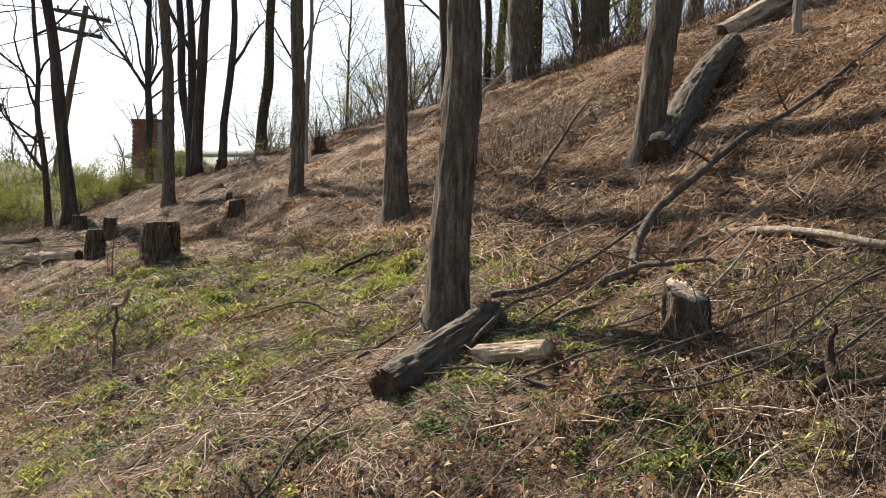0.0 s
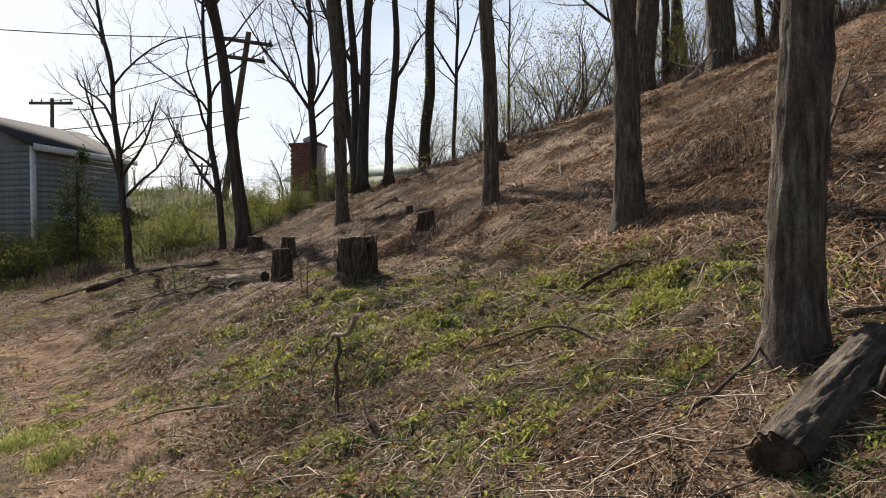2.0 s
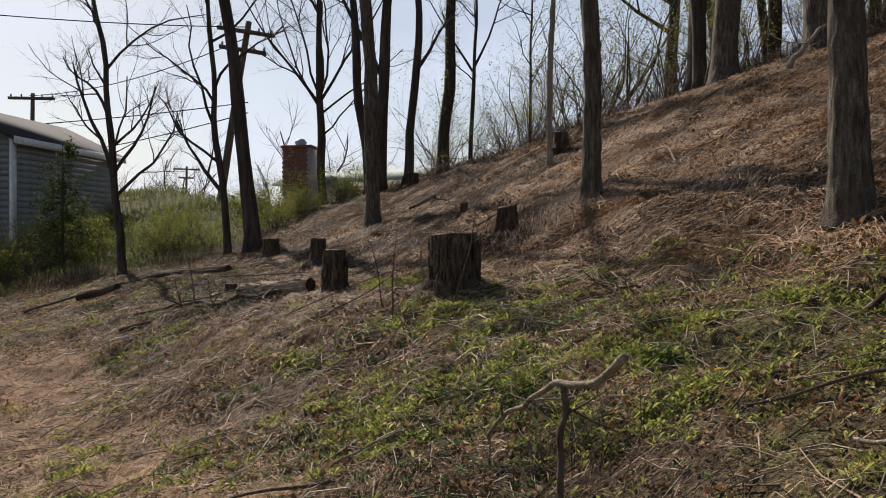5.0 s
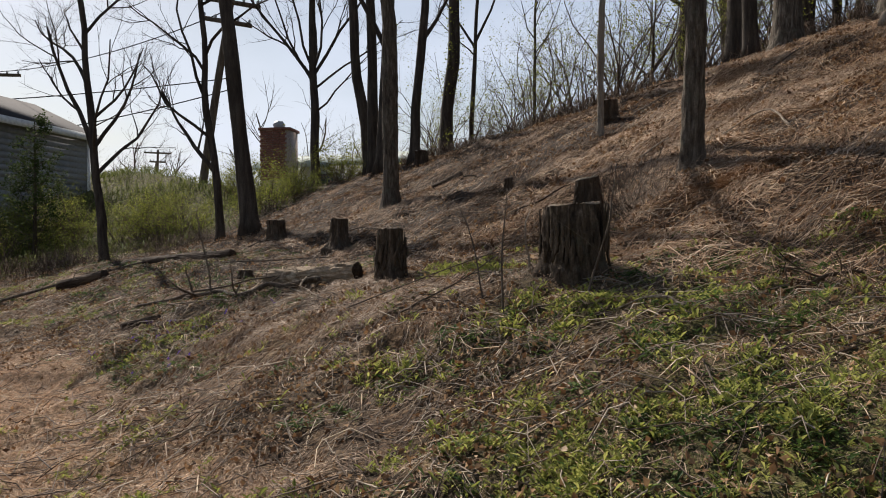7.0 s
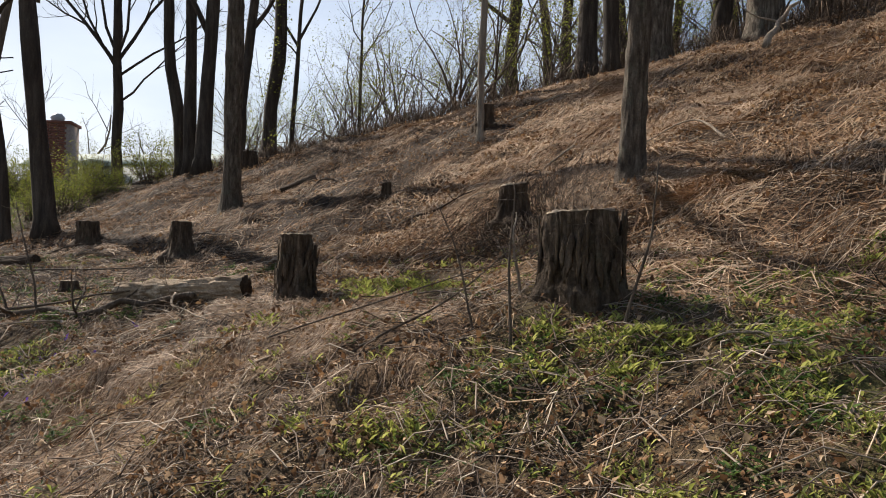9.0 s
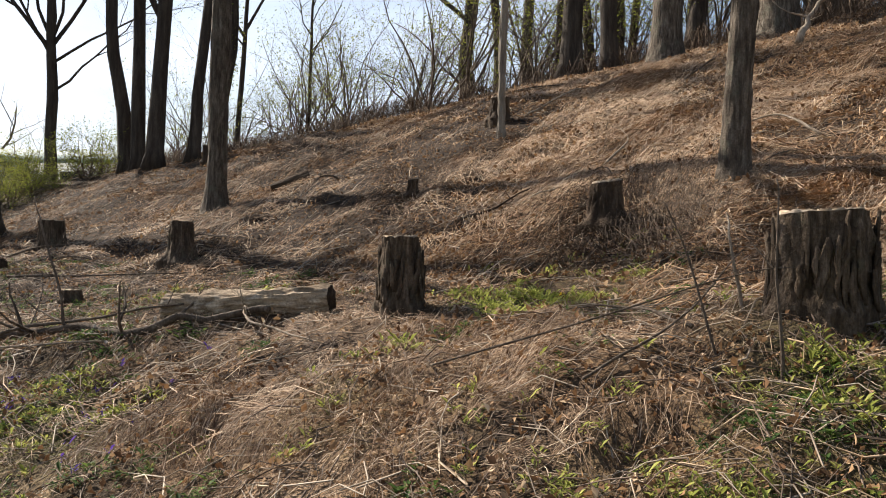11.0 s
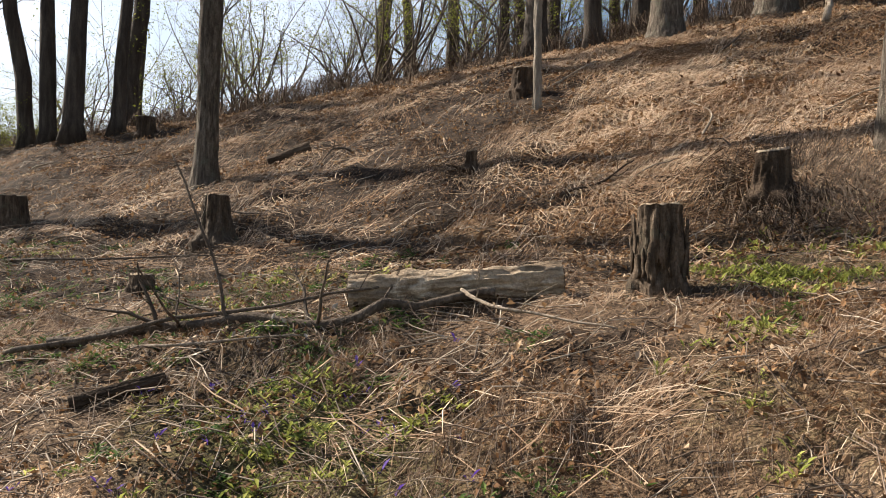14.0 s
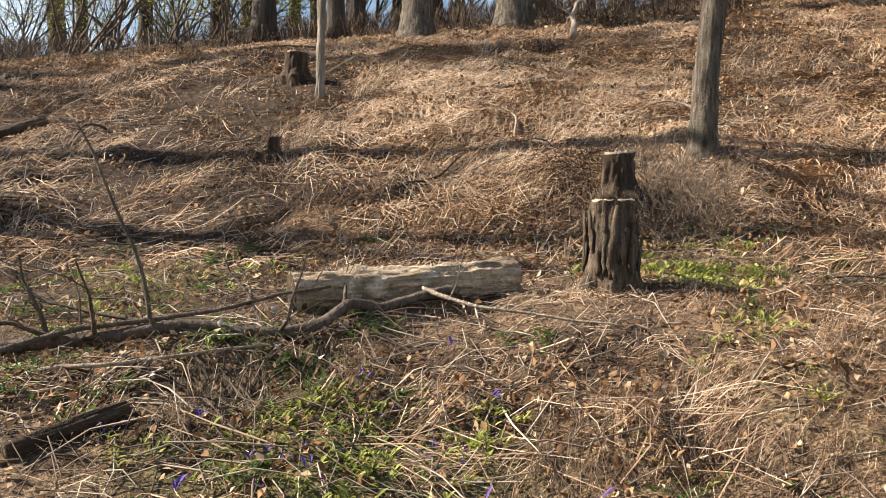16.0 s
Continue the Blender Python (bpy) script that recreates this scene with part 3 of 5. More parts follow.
TREES = [
    # x, y, diameter, height, lean, bend, near, options
    (0.03, 5.92, 0.27, 13, (0.5, 0.2), (0.0, 0), True, dict(limbs=5, first=0.5, label="large bare tree with grey bark behind a cut log")),
    (-0.55, 10.2, 0.27, 12, (-0.32, -0.2), (0.0, 0), True, dict(limbs=6, first=0.45)),
    (-2.34, 13.66, 0.22, 12, (0.0, -0.3), (0.0, 0), True, dict(limbs=6, first=0.45)),
    (-6.38, 19.98, 0.29, 13, (-0.15, -0.5), (0.0, 0), True, dict(limbs=6, first=0.4)),
    (-2.9, 17.95, 0.105, 8, (0.14, 0.1), (0.0, 0), True, dict(limbs=6, first=0.4, bark=BARK_PALE, label="slender young tree with smooth pale bark")),
    (2.02, 8.62, 0.30, 13, (0.7, 0.0), (0, 0), True, dict(limbs=6, first=0.45)),
    (-9.95, 23.0, 0.36, 13, (-1.5, 0.0), (0.0, 0), False, dict(limbs=7, first=0.35, twigs=3, label="dark bare tree leaning outward at the foot of the bank")),
    (-13.3, 23.1, 0.21, 9, (-1.0, 0.0), (0.1, 0), False, dict(limbs=11, first=0.22, fork=[(2.6, 2.6, 3.2, 0.13, 1.6), (2.7, 0.2, 2.4, 0.10, 1.5)], twigs=3, label="thin many-limbed bare tree by the shrubs")),
    (-10.95, 23.9, 0.19, 9, (-0.65, 0.1), (-0.08, 0), False, dict(limbs=10, first=0.25, fork=[(1.7, 2.9, 2.4, 0.12, 0.9)], twigs=3, label="crooked bare tree with a low side limb")),
    (-10.45, 30.5, 0.30, 9.6, (-0.1, 0.2), (-0.05, 0), False, dict(limbs=4, first=0.55, fork=[(3.4, 2.9, 5.0, 0.12, 1.6), (3.5, 0.1, 5.0, 0.11, 1.7), (3.3, 3.6, 4.5, 0.085, 1.1), (3.1, 0.3, 3.5, 0.08, 0.8), (3.6, 1.6, 5.0, 0.11, 2.4), (2.4, 5.9, 3.0, 0.07, 0.7), (3.7, 2.6, 5.0, 0.09, 1.9), (3.6, 0.5, 5.0, 0.09, 2.1)], twigs=3, label="bare tree with a wide fan of upright limbs")),
    (-8.55, 29.2, 0.33, 13, (-1.35, 0.4), (0, 0), False, dict(limbs=6, first=0.5)),
    (-8.15, 27.8, 0.31, 13, (-0.35, 0.3), (0, 0), False, dict(limbs=6, first=0.5)),
    (-7.75, 26.85, 0.36, 13, (0.65, 0.0), (0.03, 0), False, dict(limbs=6, first=0.5, fork=[(3.2, 2.9, 5.0, 0.15, 2.2)])),
    (-6.97, 26.94, 0.26, 12, (0.6, 0.2), (0.0, 0), False, dict(limbs=4, first=0.55, fork=[(3.3, 0.1, 1.9, 0.13, 1.4)])),
    (-6.48, 30.3, 0.40, 13, (0.75, 0.1), (0, 0), False, dict(limbs=6, first=0.5, moss=620, label="bare tree with leafing creeper round its trunk")),
    (-6.0, 33.7, 0.17, 9, (0.45, 0.2), (0, 0), False, dict(limbs=6, first=0.35, fork=[(3.6, 2.8, 3.5, 0.1, 2.0), (3.8, 0.1, 3.5, 0.1, 2.2)])),
    (-3.9, 34.0, 0.12, 8, (0.15, 0.1), (0, 0), False, dict(limbs=14, first=0.3, twigs=1, leaves=160)),
    (1.0, 33.5, 0.46, 13, (0.2, 0.1), (0, 0), False, dict(limbs=7, first=0.3, leaves=250, moss=200, fork=[(3.0, 3.0, 4.5, 0.16, 0.7), (4.0, 3.3, 4.5, 0.16, 0.9)])),
    (2.9, 36.2, 0.36, 12, (-1.2, 0.1), (0.2, 0), False, dict(limbs=6, first=0.35)),
    (1.9, 30.6, 0.34, 12, (0.3, 0.1), (0, 0), False, dict(limbs=6, first=0.35, moss=250)),
    (1.3, 26.5, 0.24, 11, (-0.3, 0.1), (0, 0), False, dict(limbs=6, first=0.35)),
    (0.3, 23.45, 0.42, 13, (-0.1, 0.1), (0, 0), False, dict(limbs=7, first=0.4, moss=700, label="thick tree with creeper at the crest")),
    (0.05, 21.1, 0.30, 12, (-0.3, 0.1), (0, 0), False, dict(limbs=6, first=0.4)),
    (0.2, 19.45, 0.46, 14, (0.1, 0.1), (0, 0), True, dict(limbs=6, first=0.5)),
    (1.65, 18.75, 0.52, 14, (0.1, 0.1), (0, 0), True, dict(limbs=6, first=0.5)),
    (3.5, 20.0, 0.55, 14, (0.2, 0.1), (0, 0), True, dict(limbs=6, first=0.5)),
    (3.9, 25.0, 0.4, 13, (0.5, 0.1), (0, 0), False, dict(limbs=6, first=0.45)),
    (5.5, 19.1, 0.34, 13, (0.1, 0.1), (0, 0), False, dict(limbs=6, first=0.5)),
    (7.0, 15.9, 0.6, 14, (0.2, 0.1), (0, 0), True, dict(limbs=6, first=0.5)),
    (8.0, 19.5, 0.45, 14, (0.2, 0.1), (0, 0), False, dict(limbs=6, first=0.5)),
    (9.0, 14.5, 0.4, 14, (0.2, 0.1), (0, 0), False, dict(limbs=6, first=0.5)),
    (4.46, 11.0, 0.11, 8, (0.2, 0.1), (0, 0), True, dict(limbs=6, first=0.4, bark=BARK_PALE, label="slender pale sapling on the upper slope")),
]
more_rng = np.random.default_rng(9)
for k in range(20):
    v, u = more_rng.uniform(-24, -9), more_rng.uniform(17, 26)
    TREES.append((u * SA + v * CA, u * CA - v * SA, more_rng.uniform(0.16, 0.36), more_rng.uniform(9, 13), (more_rng.normal(0, 0.5), 0.1), (more_rng.normal(0, 0.15), 0), False,
                  dict(limbs=7, first=0.22, leaves=int(more_rng.integers(150, 500)), label="bare wood's-edge tree with a few spring leaves")))
for k, (x, y, dia, tall, lean, bend, near, more) in enumerate(TREES):
    tree(x, y, dia, tall, lean, bend, 100 + k, near=near, **more)


# ---- stumps and logs ----
def stump(x, y, dia, tall, seed, slant=0.0, label="", bark=None, flare=0.45, jag=0.06, rugged=0.02, strips=0):
    rng = np.random.default_rng(seed)
    ob = thing("tree_stump", ground_point(x, y), label, "stump", "stumps on the bank")
    sides, n = 110, 40
    s = np.linspace(0, 1, n)
    line = np.stack([s * 0, s * 0, -0.15 + s * (tall + 0.15)], -1)
    radii = dia / 2 * (1 - 0.08 * s) * (1 + flare * np.exp(-np.maximum(line[:, 2], 0) / (0.22 * tall)))
    v, q = tube(line, radii, sides, 0.012, rng, capped=False, ridges=0.03, bark=(rugged, int(12 + dia * 44), seed * 7))
    ang = np.arctan2(v[:, 1], v[:, 0])
    lobes = 1 + 0.13 * np.exp(-np.maximum(v[:, 2], 0) / (0.25 * tall)) * np.sin(ang * 5 + rng.uniform(0, 6)) + 0.05 * np.sin(ang * 3 + rng.uniform(0, 6))
    v[:, :2] *= lobes[:, None]
    rim = slice((n - 1) * sides, n * sides)
    v[rim, 2] += np.interp(np.arange(sides), np.arange(0, sides, 5), rng.uniform(-jag, jag * 0.15, len(range(0, sides, 5)))) * tall * 0.6
    w = np.clip(v[:, 2] / tall, 0, 1)
    v[:, 2] += slant * v[:, 0] / dia * w * tall
    part("bark", Heap().put(v, q).mesh("bark", bark or BARK_STUMP, True), ob)
    outer = v[rim].copy()
    outer[:, :2] *= 0.9
    outer[:, 2] = tall * 0.997 + slant * outer[:, 0] / dia * tall + rng.normal(0, 0.006, sides)
    rings = [outer, outer * np.array([0.6, 0.6, 1]) + rng.normal(0, 0.004, (sides, 3))]
    rings[1][:, 2] = tall * 1.0 + slant * rings[1][:, 0] / dia * tall
    skirt = outer.copy()
    skirt[:, 2] -= 0.03
    vv = np.vstack([skirt, rings[0], rings[1], [[0, 0, tall * 0.995]]])
    j = np.arange(sides)
    k = (j + 1) % sides
    quads = np.vstack([np.stack([a * sides + j, a * sides + k, (a + 1) * sides + k, (a + 1) * sides + j], -1) for a in (0, 1)])
    tri = np.stack([2 * sides + j, 2 * sides + k, np.full(sides, 3 * sides)], -1)
    part("cut_top", Heap().put(vv, quads, tri).mesh("cut_top", WOOD), ob, "pale weathered sawn top")
    for a in rng.uniform(0, 2 * math.pi, strips):
        # a loose plate of bark standing off the wood, thicker in the middle and torn at both ends
        low, wide, thick = rng.uniform(0, 0.35) * tall, rng.uniform(0.025, 0.055), rng.uniform(0.008, 0.016)
        high = min(tall * 1.02, low + rng.uniform(0.3, 0.7) * tall)
        z = np.linspace(low, high, 6)
        half = wide / 2 * np.array([0.25, 0.8, 1, 0.9, 0.8, 0.35]) * rng.uniform(0.8, 1.2, 6)
        out = dia / 2 * (1.0 + flare * np.exp(-z / (0.22 * tall))) + 0.012 + rng.uniform(0, 0.02) * np.linspace(-0.3, 1, 6)
        side = rng.normal(0, 0.02) * np.linspace(0, 1, 6) + rng.normal(0, 0.004, 6)
        c, n_, t_ = math.cos(a), np.array([math.cos(a), math.sin(a), 0]), np.array([-math.sin(a), math.cos(a), 0])
        rings = [np.stack([(o - thick) * n_ + (d - h) * t_, o * n_ + (d - h * 0.6) * t_, o * n_ + (d + h * 0.6) * t_, (o - thick) * n_ + (d + h) * t_]) + np.array([0, 0, zz + slant * o * c / dia * zz]) for zz, h, o, d in zip(z, half, out, side)]
        i, j = np.meshgrid(np.arange(5), np.arange(4), indexing="ij")
        k = (j + 1) % 4
        part("bark_plate", Heap().put(np.concatenate(rings), np.stack([i * 4 + j, i * 4 + k, i * 4 + 4 + k, i * 4 + 4 + j], -1).reshape(-1, 4), np.array([(3, 2, 1, 0), (20, 21, 22, 23)])).mesh("bark_plate", bark or BARK_STUMP), ob)
    return ob


def log(a, b, dia, seed, label, bark=None, ends=True, sink=0.25, sides=64, taper=0.95, bend=0.0, flake=0.006, name="fallen_log", n=60, jag=0.05):
    """A felled trunk lying on the ground between two places."""
    rng = np.random.default_rng(seed)
    a, b = ground_point(*a, dia * (0.5 - sink)) if len(a) == 2 else np.array(a), ground_point(*b, dia * (0.5 - sink)) if len(b) == 2 else np.array(b)
    mid = (a + b) / 2
    ob = thing(name, mid, label, "log", "fallen logs")
    long = float(np.linalg.norm(b - a))
    ob.rotation_mode = "QUATERNION"
    ob.rotation_quaternion = Vector(b - a).to_track_quat("Z", "X")
    line = glide([(0, 0, -long / 2), (bend, 0, 0), (0, 0, long / 2)], n) if bend else glide([(0, 0, -long / 2), (0, 0, long / 2)], n)
    radii = dia / 2 * np.linspace(1, taper, n)
    v, q = tube(line, radii, sides, jag * 0.3, rng, capped=False, ridges=0.04, bark=(flake, int(12 + dia * 80), seed * 5))
    part("bark", Heap().put(v, q).mesh("bark", bark or BARK, True), ob)
    for at, e, nxt in ((line[0], 0, line[1]), (line[-1], n - 1, line[-2])):
        ring = v[e * sides:(e + 1) * sides]
        inner = at + (ring - at) * 0.94
        back = inner + (nxt - at) / np.linalg.norm(nxt - at) * 0.05
        front = inner - (nxt - at) / np.linalg.norm(nxt - at) * 0.004
        j = np.arange(sides)
        k = (j + 1) % sides
        vv = np.vstack([back, front, [front.mean(0) + rng.normal(0, 0.004, 3)]])
        part("cut_end", Heap().put(vv, np.stack([j, k, sides + k, sides + j], -1), np.stack([sides + j, sides + k, np.full(sides, 2 * sides)], -1)).mesh("cut_end", WOOD if ends else DARK_WOOD), ob, "sawn end grain")
    return ob


stump(-3.6, 11.0, 0.43, 0.46, 1, 0.05, "large rough-barked tree stump beside dead canes", flare=0.18, rugged=0.015, strips=46)
stump(-5.18, 12.82, 0.25, 0.43, 2, 0.02, "dark flaking tree stump beside a fallen log", flare=0.25, rugged=0.015, strips=30)
stump(-6.7, 17.3, 0.26, 0.44, 3, 0.0, "dark tree stump with flared roots", flare=0.9)
stump(-8.5, 20.1, 0.34, 0.40, 4, 0.0, "low dark tree stump with flared roots", flare=0.5)
stump(-7.5, 15.55, 0.18, 0.09, 5, 0.0, "small low stump in straw", flare=0.15, rugged=0.008)
stump(1.36, 4.78, 0.25, 0.25, 6, -0.55, "tree stump cut on a slant, pale top", flare=0.3).rotation_euler = (0, 0, -1.0)
stump(-2.7, 18.65, 0.27, 0.30, 7, 0.0, "decayed brown stump beside a slender tree", DARK_WOOD)
stump(-6.55, 25.4, 0.32, 0.35, 8, 0.0, "old stump at the crest among trees", DARK_WOOD)
stump(-3.33, 13.88, 0.25, 0.36, 9, 0.1, "vine-draped decayed tree stump with spreading roots", DARK_WOOD, flare=0.9, jag=0.3)
stump(-4.22, 17.0, 0.1, 0.2, 10, 0.1, "small root-bound stump on the slope", DARK_WOOD, flare=1.4, jag=0.5)
log((-0.3, 4.72), (0.33, 5.6), 0.24, 21, "thick cut log with furrowed bark leaning on a tree foot", ends=False, flake=0.011)
log((0.22, 5.03), (0.58, 4.66), 0.12, 22, "short cut log beside a larger log", BARK_LOG, flake=0.006)
log((2.06, 8.25), (3.85, 11.6), 0.34, 23, "long furrowed fallen trunk lying up the slope", taper=0.8, ends=False, bend=0.12, n=120, flake=0.013)
log((-6.6, 13.66), (-5.56, 13.16), 0.19, 24, "fallen log with pale flaking bark", BARK_LOG, ends=False, sink=0.02, flake=0.02, n=70, jag=0.09)
log((-10.5, 19.2), (-8.7, 18.4), 0.22, 25, "dark old log at the foot of the bank", DARK_WOOD, ends=False)
log((-11.9, 18.9), (-10.9, 18.5), 0.2, 26, "short dark log in the litter", DARK_WOOD, ends=False)
log((-8.0, 13.3), (-7.6, 13.3), 0.07, 27, "rotten dark piece of log in straw", DARK_WOOD, ends=False, jag=0.2)
log((-5.6, 19.95), (-5.1, 19.85), 0.2, 28, "broken rotten root log on the slope", DARK_WOOD, ends=False, jag=0.2)
log((4.0, 12.6), (7.5, 14.5), 0.3, 29, "long weathered log lying across the upper slope", BARK_LOG, ends=False, bend=0.15, n=80)


# ---- branches lying about ----
def branch(points, dia, seed, label, mat=None, sides=9, twigs=5, twig_len=0.5, name="fallen_branch", taper=0.35):
    """points: (x, y, lift above the ground)."""
    rng = np.random.default_rng(seed)
    world_pts = np.array([ground_point(x, y, l) for x, y, l in points])
    ob = thing(name, world_pts[0], label, "branch", "fallen branches")
    line = glide(world_pts - world_pts[0], 8 * len(points))
    kinks = rng.normal(0, dia * 0.3, (len(points) * 2 + 1, 3))
    line[1:-1] += np.stack([np.interp(np.linspace(0, 1, len(line)), np.linspace(0, 1, len(kinks)), kinks[:, c]) for c in range(3)], -1)[1:-1]
    radii = dia / 2 * np.linspace(1, taper, len(line))
    part("stem", Heap().put(*tube(line, radii, sides, 0.08, rng)).mesh("stem", mat or TWIG, True), ob)
    if twigs:
        for k in range(twigs):
            h = Heap()
            i = rng.integers(len(line) // 4, len(line) - 1)
            grow(h, rng, line[i], rng.normal(0, 1, 3) * np.array([1, 1, 0.25]) + np.array([0, 0, 0.15]), twig_len * rng.uniform(0.5, 1.2), radii[i] * 0.5, 1, 4, kids=(2, 5))
            part("twig", h.mesh("twig", mat or TWIG, True), ob)
    return ob


branch([(1.33, 5.97, 0.0), (1.45, 6.3, 0.2), (2.4, 7.45, 0.13), (3.15, 7.92, 0.1), (4.55, 8.95, 0.1), (5.4, 9.8, 0.2)], 0.08, 41, "long crooked fallen branch propped on the slope", twigs=8, twig_len=0.9)
branch([(0.36, 6.3, 0.03), (0.9, 6.4, 0.1), (1.45, 6.75, 0.12), (2.1, 7.3, 0.1)], 0.05, 42, "thin fallen branch on the litter", twigs=5)
branch([(1.05, 6.0, 0.02), (1.35, 5.85, 0.12), (1.75, 5.5, 0.06)], 0.07, 43, "short fallen branch with a side twig", twigs=3)
branch([(2.0, 6.2, 0.03), (2.3, 5.6, 0.04), (2.57, 5.04, 0.05), (2.8, 4.7, 0.05)], 0.055, 44, "bleached bare branch on the slope", TWIG_PALE, twigs=0, taper=0.8)
branch([(-2.42, 6.64, 0.67), (-2.53, 6.8, 0.63), (-2.64, 6.96, 0.56), (-2.77, 7.16, 0.42), (-2.9, 7.36, 0.28), (-2.98, 7.44, 0.12), (-3.0, 7.48, -0.05)], 0.036, 45, "arched dead branch propped above the weeds", TWIG_PALE, twigs=3, twig_len=0.25)
branch([(-2.66, 6.97, -0.06), (-2.655, 6.975, 0.25), (-2.64, 6.96, 0.55)], 0.03, 46, "upright dead stem holding an arched branch", twigs=2, twig_len=0.25, taper=0.85)
branch([(-2.91, 7.36, 0.27), (-2.9, 7.31, 0.37), (-2.84, 7.22, 0.41), (-2.72, 7.05, 0.4), (-2.55, 6.85, 0.36)], 0.013, 47, "looped dead tendril on an arched branch", TWIG, twigs=2, twig_len=0.2)
branch([(-8.1, 14.3, 0.03), (-7.71, 14.12, 0.04), (-7.2, 13.72, 0.05), (-6.8, 13.4, 0.04), (-6.4, 13.34, 0.05), (-5.95, 13.2, 0.07)], 0.06, 48, "smooth curved fallen branch lying against a log", TWIG, twigs=7, twig_len=0.6, taper=0.7)
branch([(-6.1, 13.3, 0.1), (-6.05, 12.95, 0.12), (-5.75, 12.4, 0.05)], 0.025, 49, "thin bleached branch in dead grass", TWIG_PALE, twigs=3)
branch([(-7.22, 13.72, -0.05), (-7.3, 13.8, 0.35), (-7.42, 13.9, 0.75), (-7.5, 14.0, 1.0)], 0.022, 50, "bare upright sapling stem", twigs=4, twig_len=0.35, name="sapling")
branch([(-0.89, 3.99, 0.03), (-0.7, 4.3, 0.06), (-0.54, 4.61, 0.05), (-0.3, 4.75, 0.02)], 0.02, 51, "thin dead twig on straw", twigs=2, twig_len=0.3)
branch([(1.0, 9.3, 0.05), (1.6, 10.8, 0.16), (2.2, 12.4, 0.08)], 0.05, 52, "fallen branch in a bramble heap", twigs=6)
branch([(0.15, 5.1, 0.02), (0.45, 5.5, 0.15), (0.8, 5.9, 0.12)], 0.03, 53, "thin branch leaning beside a log", twigs=3, twig_len=0.3)
branch([(-0.55, 5.35, 0.02), (-0.2, 5.75, 0.1), (0.0, 6.3, 0.1)], 0.025, 54, "thin twig lying against a tree foot", twigs=2, twig_len=0.3)
branch([(0.9, 4.25, 0.03), (1.4, 4.3, 0.12), (2.2, 4.6, 0.15), (3.0, 4.9, 0.1)], 0.022, 55, "dark fallen branch among twigs", twigs=6)
branch([(0.7, 3.9, 0.05), (1.3, 3.7, 0.15), (2.0, 4.2, 0.15)], 0.018, 56, "thin forked fallen branch", twigs=6)
branch([(1.62, 3.62, -0.1), (1.63, 3.63, 0.12), (1.66, 3.62, 0.32)], 0.1, 57, "splintered upright snag of grey wood", DARK_WOOD, twigs=0, name="snag", taper=0.15)
branch([(1.5, 3.5, 0.05), (2.1, 3.5, 0.12), (2.8, 3.7, 0.12)], 0.04, 58, "dark fallen branch beside a snag", DARK_WOOD, twigs=3)
branch([(-4.07, 10.6, -0.05), (-4.08, 10.65, 0.4), (-4.05, 10.7, 0.75)], 0.018, 59, "bare shoot standing before a stump", twigs=4, twig_len=0.4, name="sapling")
branch([(-4.2, 10.85, -0.05), (-4.3, 10.95, 0.4), (-4.4, 11.0, 0.65)], 0.014, 60, "thin bare shoot before a stump", twigs=3, twig_len=0.3, name="sapling")
branch([(-3.55, 10.5, -0.05), (-3.42, 10.5, 0.45), (-3.35, 10.55, 0.8)], 0.018, 61, "bare forked shoot before a stump", twigs=5, twig_len=0.45, name="sapling")
branch([(-5.3, 11.5, 0.03), (-4.6, 11.1, 0.15), (-4.0, 10.95, 0.25), (-3.5, 10.8, 0.25)], 0.011, 62, "long thin cane lying before a stump", TWIG, twigs=4, name="cane")
branch([(-4.8, 10.9, 0.03), (-4.35, 10.95, 0.15), (-3.95, 11.1, 0.3)], 0.015, 63, "thin bleached branch leaning on a stump", TWIG, twigs=2)
branch([(-3.9, 11.15, 0.0), (-3.93, 11.2, 0.3), (-3.9, 11.3, 0.45)], 0.02, 64, "pale dead stem against a stump", TWIG_PALE, twigs=0)
branch([(-8.3, 14.2, 0.03), (-7.6, 13.95, 0.1), (-6.9, 13.6, 0.12), (-6.3, 13.5, 0.1)], 0.03, 65, "dark thin branch in a brush pile", twigs=6, twig_len=0.5)
branch([(-2.4, 10.1, 0.02), (-2.2, 10.0, 0.06), (-2.0, 9.9, 0.02)], 0.03, 66, "short dark root in the litter", DARK_WOOD, twigs=3, twig_len=0.3)
branch([(-1.05, 8.3, 0.02), (-0.75, 8.45, 0.12), (-0.5, 8.5, 0.06)], 0.04, 67, "broken dark root on the slope", DARK_WOOD, twigs=3, twig_len=0.25)
branch([(-4.1, 15.5, 0.03), (-3.8, 15.3, 0.1), (-3.4, 15.4, 0.05)], 0.03, 68, "dark broken branch on the slope", DARK_WOOD, twigs=3, twig_len=0.3)
branch([(0.7, 17.0, 0.05), (1.0, 17.2, 0.3), (1.3, 17.25, 0.5)], 0.1, 69, "pale split stub near the crest", TWIG_PALE, twigs=2)
branch([(-1.55, 7.0, 0.04), (-1.35, 6.7, 0.05)], 0.02, 70, "short pale stick lying in the weeds", TWIG_PALE, twigs=0, taper=0.8)
branch([(-8.4, 17.3, 0.03), (-7.4, 16.9, 0.08), (-6.4, 16.5, 0.05)], 0.025, 71, "thin fallen branch on straw", twigs=3, twig_len=0.3)
branch([(-12.6, 18.2, 0.03), (-11.2, 18.9, 0.12), (-10.0, 19.0, 0.08)], 0.05, 72, "dark fallen branch at the foot of the bank", twigs=5)
rng = np.random.default_rng(6)
